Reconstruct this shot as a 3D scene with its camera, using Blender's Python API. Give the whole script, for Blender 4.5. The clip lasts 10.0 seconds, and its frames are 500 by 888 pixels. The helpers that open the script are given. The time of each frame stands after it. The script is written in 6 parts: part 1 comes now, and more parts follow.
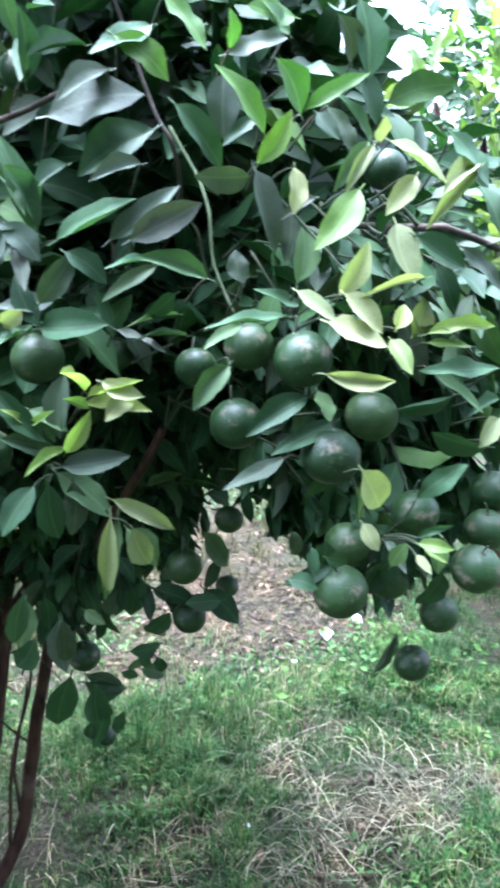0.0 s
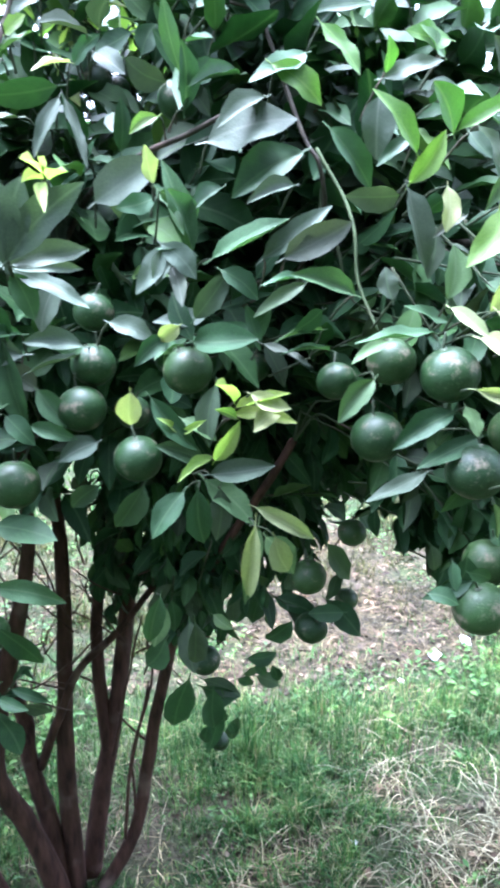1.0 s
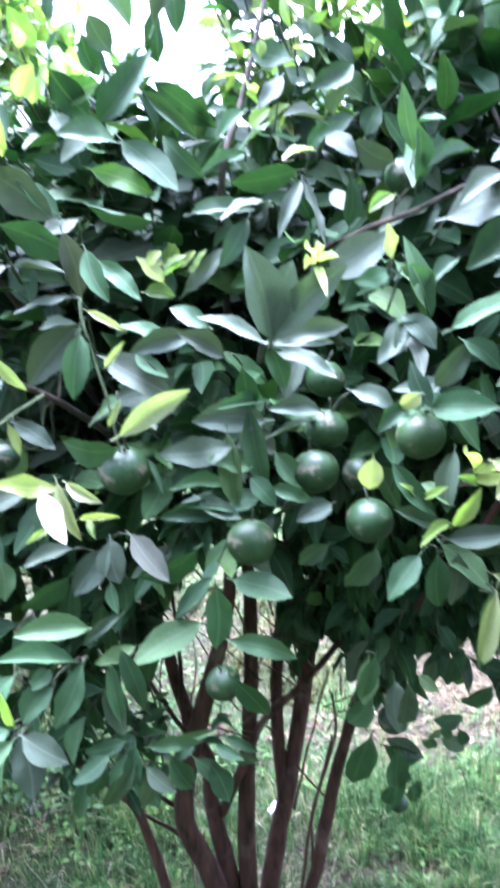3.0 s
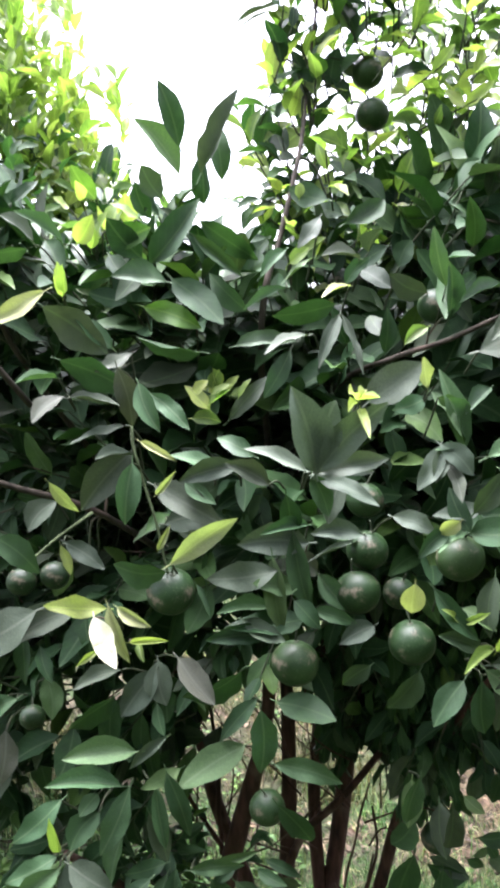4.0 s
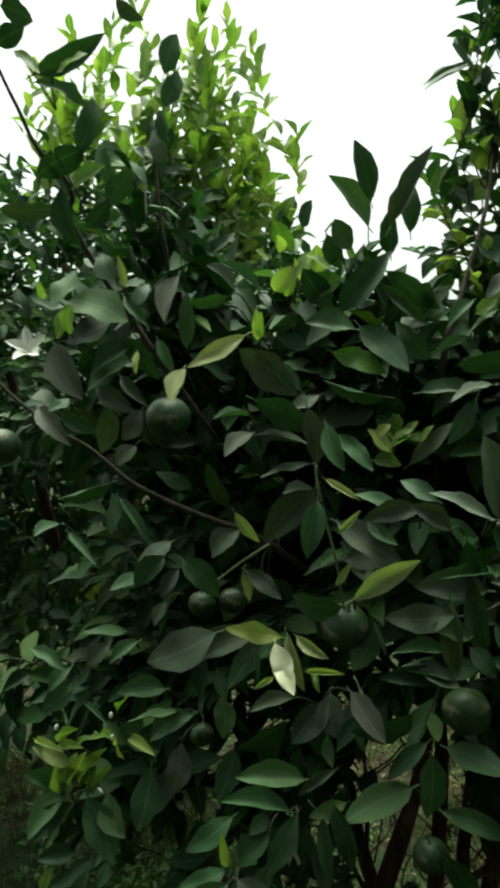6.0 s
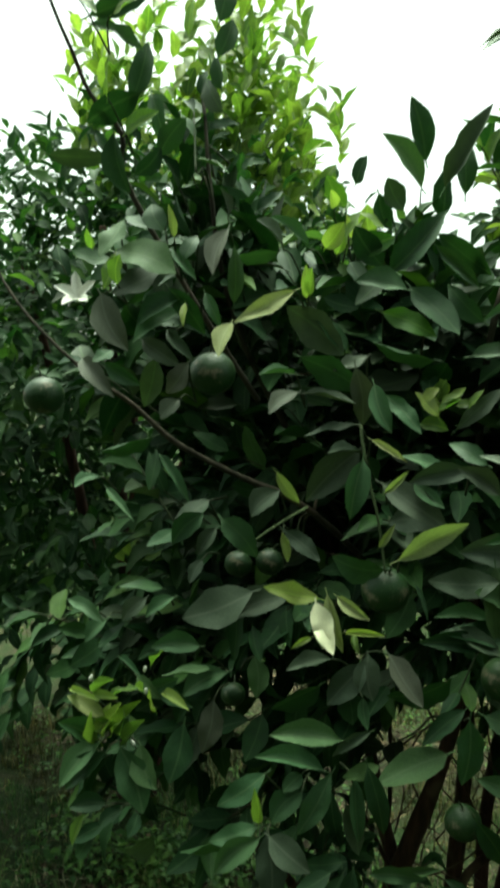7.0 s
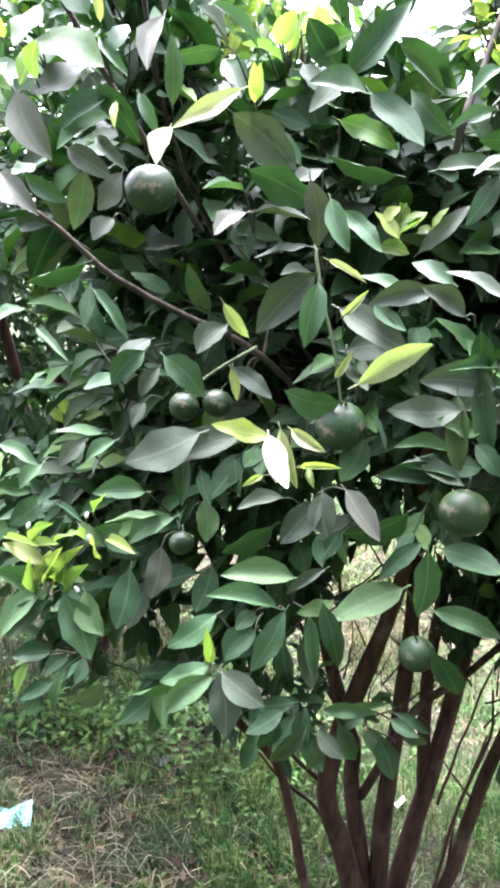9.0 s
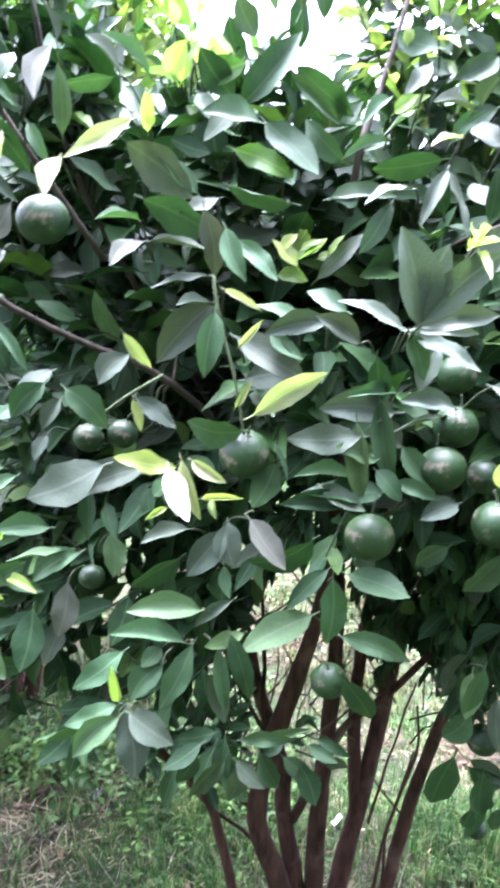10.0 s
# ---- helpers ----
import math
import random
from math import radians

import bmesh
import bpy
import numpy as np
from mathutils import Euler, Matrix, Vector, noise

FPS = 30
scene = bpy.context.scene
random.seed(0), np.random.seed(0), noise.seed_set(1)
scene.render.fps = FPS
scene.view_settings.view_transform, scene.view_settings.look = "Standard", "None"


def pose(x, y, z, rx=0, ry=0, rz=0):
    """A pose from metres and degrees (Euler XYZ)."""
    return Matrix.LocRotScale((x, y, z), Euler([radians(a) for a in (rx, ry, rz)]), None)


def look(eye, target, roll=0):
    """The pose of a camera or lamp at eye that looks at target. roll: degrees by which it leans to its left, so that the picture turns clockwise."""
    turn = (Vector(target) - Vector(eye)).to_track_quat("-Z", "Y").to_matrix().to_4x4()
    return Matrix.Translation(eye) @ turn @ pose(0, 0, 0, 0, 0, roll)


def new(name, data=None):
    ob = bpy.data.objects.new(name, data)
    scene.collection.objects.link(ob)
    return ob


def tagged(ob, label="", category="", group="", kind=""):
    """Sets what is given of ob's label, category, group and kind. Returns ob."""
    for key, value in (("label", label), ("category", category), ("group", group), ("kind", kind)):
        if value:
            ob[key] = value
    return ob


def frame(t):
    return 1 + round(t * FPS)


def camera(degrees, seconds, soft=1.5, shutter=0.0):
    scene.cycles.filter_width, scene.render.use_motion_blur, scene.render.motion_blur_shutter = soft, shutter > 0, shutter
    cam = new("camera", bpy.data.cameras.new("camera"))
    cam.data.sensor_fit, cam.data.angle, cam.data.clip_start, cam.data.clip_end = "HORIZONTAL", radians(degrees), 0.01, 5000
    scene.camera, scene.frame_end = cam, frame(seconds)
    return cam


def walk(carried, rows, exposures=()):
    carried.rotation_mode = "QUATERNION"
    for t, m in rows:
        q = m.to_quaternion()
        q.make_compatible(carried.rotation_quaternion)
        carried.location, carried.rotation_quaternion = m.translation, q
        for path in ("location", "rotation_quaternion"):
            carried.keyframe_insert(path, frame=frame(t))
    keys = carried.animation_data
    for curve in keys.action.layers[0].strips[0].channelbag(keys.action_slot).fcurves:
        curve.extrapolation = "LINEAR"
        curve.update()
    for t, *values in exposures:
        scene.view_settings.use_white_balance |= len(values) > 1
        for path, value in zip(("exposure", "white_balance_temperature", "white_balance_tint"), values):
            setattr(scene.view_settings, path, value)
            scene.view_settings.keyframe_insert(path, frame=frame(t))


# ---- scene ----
cam = camera(37.0, 10.0, soft=3.6, shutter=0.5)
PATH = [
    (0, (0.272, -1.498, 1.565), (0.918, 0.293, 0.953), 0.2),
    (0.5, (0.237, -1.5, 1.572), (0.763, 0.336, 0.978), -0.1),
    (1, (0.209, -1.505, 1.569), (0.615, 0.367, 0.995), -0.5),
    (1.5, (0.189, -1.517, 1.571), (0.522, 0.379, 1.026), -1.1),
    (2, (0.174, -1.517, 1.578), (0.358, 0.397, 1.027), -2.0),
    (2.5, (0.108, -1.508, 1.573), (0.255, 0.408, 1.019), -1.3),
    (3, (0.063, -1.512, 1.605), (0.152, 0.435, 1.152), -2.0),
    (3.2, (0.05, -1.509, 1.622), (0.109, 0.45, 1.225), -2.1),
    (4.3, (0.037, -1.546, 1.677), (0.026, 0.441, 1.452), -2.9),
    (4.5, (0.03, -1.546, 1.676), (-0.06, 0.439, 1.451), -2.5),
    (5, (0.012, -1.562, 1.679), (-0.18, 0.421, 1.508), -1.8),
    (5.5, (-0.002, -1.573, 1.679), (-0.257, 0.405, 1.529), -1.1),
    (6, (-0.018, -1.591, 1.678), (-0.359, 0.375, 1.55), -0.1),
    (6.2, (-0.025, -1.598, 1.676), (-0.389, 0.365, 1.561), 0.3),
    (7.3, (-0.064, -1.572, 1.613), (-0.426, 0.378, 1.355), 2.8),
    (7.5, (-0.068, -1.562, 1.589), (-0.359, 0.39, 1.265), 3.5),
    (8, (-0.077, -1.54, 1.56), (-0.321, 0.403, 1.157), 3.8),
    (8.5, (-0.07, -1.525, 1.557), (-0.316, 0.414, 1.131), 1.3),
    (9, (-0.07, -1.515, 1.551), (-0.296, 0.418, 1.087), 1.9),
    (9.5, (-0.048, -1.503, 1.555), (-0.209, 0.436, 1.091), 1.7),
    (10, (-0.02, -1.496, 1.571), (-0.095, 0.457, 1.147), 1.1),
]
EXPOSURES = [(0.0, 3.55, 5000, 19), (1.0, 3.9, 5030, 21), (2.5, 4.35, 5030, 28), (3.2, 4.18, 4980, 30), (4.3, 3.0, 6350, 24), (4.9, 2.58, 6450, 19), (5.5, 1.76, 6650, 1), (6.2, 1.0, 6850, -16), (7.3, 2.05, 6800, -21), (7.6, 2.92, 6650, -13), (8.2, 3.74, 6300, 14), (9.0, 4.06, 5850, 28), (10.0, 4.27, 5450, 32)]
walk(cam, [(t, look(eye, target, roll)) for t, eye, target, roll in PATH], EXPOSURES)

# ---- world and sun: bright overcast ----
SUN_DIR = Vector((0.12, -0.30, -1.0)).normalized()
world = bpy.data.worlds.new("overcast_sky")
scene.world = world
world.use_nodes = True
wn, wl = world.node_tree.nodes, world.node_tree.links
sky = wn.new("ShaderNodeTexSky")
sky.sky_type = "NISHITA"
sky.sun_disc = False
sky.sun_elevation = math.asin(-SUN_DIR.z)
sky.sun_rotation = math.atan2(-SUN_DIR.x, -SUN_DIR.y)
sky.air_density, sky.dust_density, sky.ozone_density = 1.0, 6.0, 1.0
pale = wn.new("ShaderNodeHueSaturation")
pale.inputs["Saturation"].default_value = 0.25
wl.new(sky.outputs["Color"], pale.inputs["Color"])
wl.new(pale.outputs["Color"], wn["Background"].inputs["Color"])
wn["Background"].inputs["Strength"].default_value = 0.145
sun_data = bpy.data.lights.new("sun", "SUN")
sun_data.energy, sun_data.angle, sun_data.color = 2.4, radians(45), (1.0, 0.98, 0.95)
sun = new("sun", sun_data)
sun.matrix_world = look((0, 0, 8), Vector((0, 0, 8)) + SUN_DIR)


# ---- materials ----
def material(name):
    m = bpy.data.materials.new(name)
    m.use_nodes = True
    t = m.node_tree
    return m, t.nodes, t.links, t.nodes["Principled BSDF"]


def ramp(n, stops):
    r = n.new("ShaderNodeValToRGB")
    while len(r.color_ramp.elements) < len(stops):
        r.color_ramp.elements.new(0.5)
    for e, (p, c) in zip(r.color_ramp.elements, stops):
        e.position, e.color = p, (*c, 1)
    return r


def noise_node(n, l, scale, detail=4, kind="Object", rough=0.55):
    c = n.new("ShaderNodeTexCoord")
    x = n.new("ShaderNodeTexNoise")
    x.inputs["Scale"].default_value, x.inputs["Detail"].default_value, x.inputs["Roughness"].default_value = scale, detail, rough
    l.new(c.outputs[kind], x.inputs["Vector"])
    return x


def mix_colors(n, l, a, b, factor=0.5, blend="MIX"):
    """Mixes two colours (sockets or triples) by a socket or a number; returns the result socket."""
    m = n.new("ShaderNodeMix")
    m.data_type, m.blend_type = "RGBA", blend
    for i, v in ((0, factor), (6, a), (7, b)):
        if isinstance(v, bpy.types.NodeSocket):
            l.new(v, m.inputs[i])
        else:
            m.inputs[i].default_value = v if i == 0 else (*v, 1)
    return m.outputs[2]


def bump(n, l, p, height, strength, distance):
    b = n.new("ShaderNodeBump")
    b.inputs["Strength"].default_value, b.inputs["Distance"].default_value = strength, distance
    l.new(height, b.inputs["Height"])
    l.new(b.outputs["Normal"], p.inputs["Normal"])


def leaf_material(name, stops, vein, per_object, gloss=0.38, through_light=0.15, shine=0.32):
    m, n, l, p = material(name)
    if per_object:
        info = n.new("ShaderNodeObjectInfo").outputs["Random"]
    else:
        info = n.new("ShaderNodeNewGeometry").outputs["Random Per Island"]
    tone = ramp(n, stops)
    l.new(info, tone.inputs["Fac"])
    blotch = noise_node(n, l, 45, 5)
    spot = ramp(n, [(0.42, (0.72, 0.74, 0.7)), (0.7, (1.15, 1.12, 1.0))])
    l.new(blotch.outputs["Fac"], spot.inputs["Fac"])
    col = mix_colors(n, l, tone.outputs["Color"], spot.outputs["Color"], 0.8, "MULTIPLY")
    uv = n.new("ShaderNodeUVMap")
    uv.uv_map = "UVMap"
    sep = n.new("ShaderNodeSeparateXYZ")
    l.new(uv.outputs["UV"], sep.inputs[0])

    def math_node(op, a, b=0.0):
        x = n.new("ShaderNodeMath")
        x.operation = op
        for i, v in enumerate((a, b)):
            if isinstance(v, bpy.types.NodeSocket):
                l.new(v, x.inputs[i])
            else:
                x.inputs[i].default_value = v
        return x.outputs[0]

    away = math_node("ABSOLUTE", math_node("SUBTRACT", sep.outputs["X"], 0.5))
    rib = math_node("LESS_THAN", away, 0.035)
    side = math_node("PINGPONG", math_node("ADD", math_node("MULTIPLY", sep.outputs["Y"], 7.0), math_node("MULTIPLY", away, -4.5)), 0.5)
    nerve = math_node("LESS_THAN", side, 0.045)
    veins = math_node("MAXIMUM", math_node("MULTIPLY", rib, 0.28), math_node("MULTIPLY", nerve, 0.08))
    col = mix_colors(n, l, col, vein, veins)
    l.new(col, p.inputs["Base Color"])
    p.inputs["Specular IOR Level"].default_value = shine
    rough = n.new("ShaderNodeMapRange")
    rough.inputs["To Min"].default_value, rough.inputs["To Max"].default_value = gloss - 0.04, gloss + 0.2
    l.new(blotch.outputs["Fac"], rough.inputs["Value"])
    l.new(rough.outputs[0], p.inputs["Roughness"])
    bump(n, l, p, math_node("ADD", blotch.outputs["Fac"], math_node("MULTIPLY", side, 0.15)), 0.35, 0.002)
    t = n.new("ShaderNodeBsdfTranslucent")
    glow = mix_colors(n, l, col, (1.45, 1.8, 0.75), 1.0, "MULTIPLY")
    l.new(glow, t.inputs["Color"])
    mixer = n.new("ShaderNodeMixShader")
    mixer.inputs[0].default_value = through_light
    l.new(p.outputs[0], mixer.inputs[1])
    l.new(t.outputs[0], mixer.inputs[2])
    l.new(mixer.outputs[0], n["Material Output"].inputs["Surface"])
    return m


# leaf tones: crown mass below FACE, the crown's inner shade put into the colour
MASS_SHADED = [(0.0, (0.011, 0.037, 0.012)), (0.35, (0.017, 0.050, 0.016)), (0.66, (0.025, 0.066, 0.019)), (0.79, (0.034, 0.082, 0.021)), (0.83, (0.040, 0.060, 0.034)), (0.89, (0.046, 0.063, 0.038)), (0.92, (0.036, 0.088, 0.022)), (1.0, (0.074, 0.135, 0.030))]
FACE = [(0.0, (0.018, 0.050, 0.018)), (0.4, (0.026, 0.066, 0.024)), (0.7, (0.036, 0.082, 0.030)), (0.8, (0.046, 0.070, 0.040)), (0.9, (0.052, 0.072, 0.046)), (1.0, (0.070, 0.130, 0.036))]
YOUNG = [(0.0, (0.085, 0.150, 0.034)), (0.5, (0.15, 0.22, 0.055)), (1.0, (0.29, 0.34, 0.10))]
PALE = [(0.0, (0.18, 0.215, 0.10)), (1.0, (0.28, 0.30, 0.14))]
leaf_single = leaf_material("citrus_leaf", FACE, (0.10, 0.16, 0.07), True, 0.52, 0.09, 0.28)
# darker, less shiny copy of the outer leaf, deepening the crown's shade
leaf_joined = leaf_material("citrus_leaf_mass_shaded", MASS_SHADED, (0.10, 0.16, 0.07), False, 0.55, 0.06, 0.20)
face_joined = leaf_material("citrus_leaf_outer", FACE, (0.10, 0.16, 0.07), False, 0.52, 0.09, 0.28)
# lighter green leaves; for many the sky's sheen is put into this colour
light_sheen_single = leaf_material("light_green_sheen_leaf", [(0.0, (0.037, 0.090, 0.038)), (0.7, (0.054, 0.110, 0.048)), (1.0, (0.085, 0.145, 0.057))], (0.15, 0.21, 0.11), True, 0.54, 0.12, 0.24)
young_single = leaf_material("young_leaf", YOUNG, (0.4, 0.55, 0.12), True, 0.35, 0.34)
young_joined = leaf_material("young_leaf_mass", YOUNG, (0.4, 0.55, 0.12), False, 0.35, 0.42)
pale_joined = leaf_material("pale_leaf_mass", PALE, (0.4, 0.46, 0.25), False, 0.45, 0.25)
light_joined = leaf_material("light_green_leaf_mass", [(0.0, (0.055, 0.105, 0.035)), (1.0, (0.095, 0.16, 0.05))], (0.2, 0.27, 0.12), False, 0.42, 0.22)
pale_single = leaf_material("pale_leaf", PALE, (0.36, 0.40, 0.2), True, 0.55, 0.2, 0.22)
# greyed older leaves; on some the grey is bluish sky sheen held in colour
dull_sheen_single = leaf_material("dull_grey_sheen_leaf", [(0.0, (0.040, 0.062, 0.040)), (0.6, (0.054, 0.076, 0.048)), (1.0, (0.078, 0.084, 0.064))], (0.14, 0.16, 0.12), True, 0.56, 0.07, 0.23)
vivid_single = leaf_material("vivid_green_leaf", [(0.0, (0.045, 0.115, 0.020)), (0.6, (0.070, 0.150, 0.026)), (1.0, (0.110, 0.185, 0.034))], (0.2, 0.3, 0.08), True, 0.46, 0.22, 0.30)
# green leaves greyed to sage: reflected sky painted into the base colour
sage_sheen_single = leaf_material("sage_sheen_leaf", [(0.0, (0.058, 0.088, 0.058)), (0.6, (0.074, 0.104, 0.072)), (1.0, (0.096, 0.125, 0.088))], (0.15, 0.19, 0.13), True, 0.54, 0.08, 0.30)
far_leaf = leaf_material("background_leaf", [(0.0, (0.012, 0.036, 0.014)), (0.6, (0.024, 0.060, 0.021)), (0.9, (0.045, 0.098, 0.028)), (1.0, (0.10, 0.17, 0.045))], (0.1, 0.16, 0.07), False, 0.55, 0.24, 0.20)


def bark_material(name, dark, light):
    m, n, l, p = material(name)
    c = n.new("ShaderNodeTexCoord")
    mp = n.new("ShaderNodeMapping")
    mp.inputs["Scale"].default_value = (1, 1, 0.22)
    l.new(c.outputs["Object"], mp.inputs["Vector"])
    a = n.new("ShaderNodeTexNoise")
    a.inputs["Scale"].default_value, a.inputs["Detail"].default_value = 70, 6
    l.new(mp.outputs[0], a.inputs["Vector"])
    b = noise_node(n, l, 9, 3)
    r = ramp(n, [(0.3, dark), (0.75, light)])
    l.new(a.outputs["Fac"], r.inputs["Fac"])
    lichen = ramp(n, [(0.58, (0, 0, 0)), (0.72, (1, 1, 1))])
    l.new(b.outputs["Fac"], lichen.inputs["Fac"])
    l.new(mix_colors(n, l, r.outputs["Color"], (0.105, 0.074, 0.056), lichen.outputs["Color"]), p.inputs["Base Color"])
    p.inputs["Roughness"].default_value = 0.85
    p.inputs["Specular IOR Level"].default_value = 0.2
    bump(n, l, p, a.outputs["Fac"], 0.6, 0.006)
    return m


bark = bark_material("bark", (0.014, 0.0066, 0.0045), (0.074, 0.036, 0.024))
limb_bark = bark_material("grey_limb_bark", (0.020, 0.017, 0.012), (0.066, 0.056, 0.040))
twig_green = bark_material("green_twig", (0.018, 0.026, 0.013), (0.05, 0.065, 0.03))

fruit_mat, n, l, p = material("green_citrus_peel")
info = n.new("ShaderNodeObjectInfo")
tone = ramp(n, [(0.0, (0.008, 0.024, 0.006)), (0.6, (0.013, 0.038, 0.009)), (1.0, (0.024, 0.052, 0.013))])
l.new(info.outputs["Random"], tone.inputs["Fac"])
scar = noise_node(n, l, 3.2, 8, "Object", 0.7)
mask = ramp(n, [(0.55, (0, 0, 0)), (0.66, (0.75, 0.75, 0.75))])
l.new(scar.outputs["Fac"], mask.inputs["Fac"])
pits = n.new("ShaderNodeTexVoronoi")
pits.inputs["Scale"].default_value = 34
co = n.new("ShaderNodeTexCoord")
l.new(co.outputs["Object"], pits.inputs["Vector"])
freckle = noise_node(n, l, 24, 3, "Object", 0.6)
dots = ramp(n, [(0.58, (0, 0, 0)), (0.68, (0.3, 0.3, 0.3))])
l.new(freckle.outputs["Fac"], dots.inputs["Fac"])
scarred = mix_colors(n, l, tone.outputs["Color"], (0.17, 0.14, 0.10), mask.outputs["Color"])
l.new(mix_colors(n, l, scarred, (0.12, 0.15, 0.075), dots.outputs["Color"]), p.inputs["Base Color"])
sheen = n.new("ShaderNodeMapRange")
sheen.inputs["To Min"].default_value, sheen.inputs["To Max"].default_value = 0.37, 0.55
l.new(scar.outputs["Fac"], sheen.inputs["Value"])
l.new(sheen.outputs[0], p.inputs["Roughness"])
bump(n, l, p, pits.outputs["Distance"], 0.1, 0.012)
p.inputs["Specular IOR Level"].default_value = 0.3

stalk_mat, n, l, p = material("fruit_stalk")
p.inputs["Base Color"].default_value = (0.035, 0.05, 0.022, 1)
p.inputs["Roughness"].default_value = 0.7

ground_mat, n, l, p = material("orchard_soil")
big, mid, fine = noise_node(n, l, 0.9, 5), noise_node(n, l, 9, 6), noise_node(n, l, 75, 6)
soil = ramp(n, [(0.3, (0.022, 0.017, 0.013)), (0.55, (0.044, 0.036, 0.023)), (0.75, (0.095, 0.080, 0.054))])
l.new(fine.outputs["Fac"], soil.inputs["Fac"])
turf = ramp(n, [(0.3, (0.010, 0.018, 0.007)), (0.7, (0.034, 0.055, 0.018))])
l.new(fine.outputs["Fac"], turf.inputs["Fac"])
where = ramp(n, [(0.40, (0, 0, 0)), (0.52, (1, 1, 1))])
both = mix_colors(n, l, big.outputs["Fac"], mid.outputs["Fac"], 0.45)
l.new(both, where.inputs["Fac"])
earth = mix_colors(n, l, soil.outputs["Color"], turf.outputs["Color"], where.outputs["Color"])
thatch = ramp(n, [(0.36, (0.013, 0.011, 0.006)), (0.5, (0.034, 0.030, 0.015)), (0.66, (0.067, 0.058, 0.031))])
l.new(fine.outputs["Fac"], thatch.inputs["Fac"])
bed = n.new("ShaderNodeAttribute")
bed.attribute_name = "mulch"
ragged = n.new("ShaderNodeMath")
ragged.operation = "MULTIPLY_ADD"
l.new(mid.outputs["Fac"], ragged.inputs[0])
ragged.inputs[1].default_value = 0.9
l.new(bed.outputs["Fac"], ragged.inputs[2])
edge = ramp(n, [(0.78, (0, 0, 0)), (1.15, (1, 1, 1))])
l.new(ragged.outputs[0], edge.inputs["Fac"])
clump = noise_node(n, l, 22, 5)
tuft = ramp(n, [(0.38, (0.35, 0.33, 0.32)), (0.62, (1.35, 1.3, 1.25))])
l.new(clump.outputs["Fac"], tuft.inputs["Fac"])
thatched = mix_colors(n, l, thatch.outputs["Color"], tuft.outputs["Color"], 1.0, "MULTIPLY")
l.new(mix_colors(n, l, earth, thatched, edge.outputs["Color"]), p.inputs["Base Color"])
p.inputs["Roughness"].default_value = 0.95
p.inputs["Specular IOR Level"].default_value = 0.1
bump(n, l, p, fine.outputs["Fac"], 0.7, 0.02)


def blade_material(name, stops, through_light=0.2, rough=0.6):
    m, n, l, p = material(name)
    g = n.new("ShaderNodeNewGeometry")
    r = ramp(n, stops)
    l.new(g.outputs["Random Per Island"], r.inputs["Fac"])
    x = noise_node(n, l, 30, 4)
    shade = ramp(n, [(0.35, (0.75, 0.75, 0.75)), (0.7, (1.2, 1.2, 1.2))])
    l.new(x.outputs["Fac"], shade.inputs["Fac"])
    col = mix_colors(n, l, r.outputs["Color"], shade.outputs["Color"], 1.0, "MULTIPLY")
    y = noise_node(n, l, 5.5, 5, "Object", 0.6)
    clumps = ramp(n, [(0.36, (0.50, 0.58, 0.55)), (0.5, (1.0, 1.0, 1.0)), (0.66, (1.5, 1.35, 1.25))])
    l.new(y.outputs["Fac"], clumps.inputs["Fac"])
    col = mix_colors(n, l, col, clumps.outputs["Color"], 1.0, "MULTIPLY")
    l.new(col, p.inputs["Base Color"])
    p.inputs["Roughness"].default_value = rough
    p.inputs["Specular IOR Level"].default_value = 0.15
    t = n.new("ShaderNodeBsdfTranslucent")
    l.new(col, t.inputs["Color"])
    mixer = n.new("ShaderNodeMixShader")
    mixer.inputs[0].default_value = through_light
    l.new(p.outputs[0], mixer.inputs[1])
    l.new(t.outputs[0], mixer.inputs[2])
    l.new(mixer.outputs[0], n["Material Output"].inputs["Surface"])
    return m


grass_mat = blade_material("grass", [(0.0, (0.018, 0.062, 0.015)), (0.5, (0.052, 0.132, 0.030)), (0.82, (0.108, 0.172, 0.044)), (1.0, (0.28, 0.25, 0.135))], 0.25)
yellow_grass_mat = blade_material("yellow_grass", [(0.0, (0.018, 0.026, 0.006)), (0.5, (0.042, 0.050, 0.012)), (0.85, (0.074, 0.075, 0.021)), (1.0, (0.14, 0.12, 0.05))], 0.15)
straw_mat = blade_material("straw", [(0.0, (0.019, 0.017, 0.009)), (0.5, (0.064, 0.058, 0.030)), (0.8, (0.135, 0.124, 0.068)), (1.0, (0.33, 0.31, 0.195))], 0.05, 0.7)
brown_straw_mat = blade_material("brown_straw", [(0.0, (0.014, 0.010, 0.005)), (0.5, (0.034, 0.025, 0.013)), (0.85, (0.076, 0.057, 0.031)), (1.0, (0.18, 0.145, 0.085))], 0.05, 0.7)
hay_mat = blade_material("hay", [(0.0, (0.048, 0.042, 0.022)), (0.5, (0.13, 0.118, 0.068)), (1.0, (0.35, 0.325, 0.21))], 0.05, 0.7)
dry_leaf_mat = blade_material("dry_leaf", [(0.0, (0.022, 0.015, 0.009)), (0.6, (0.056, 0.039, 0.023)), (1.0, (0.15, 0.115, 0.072))], 0.05, 0.7)
weed_mat = blade_material("weed", [(0.0, (0.030, 0.080, 0.018)), (1.0, (0.085, 0.165, 0.035))], 0.2, 0.5)


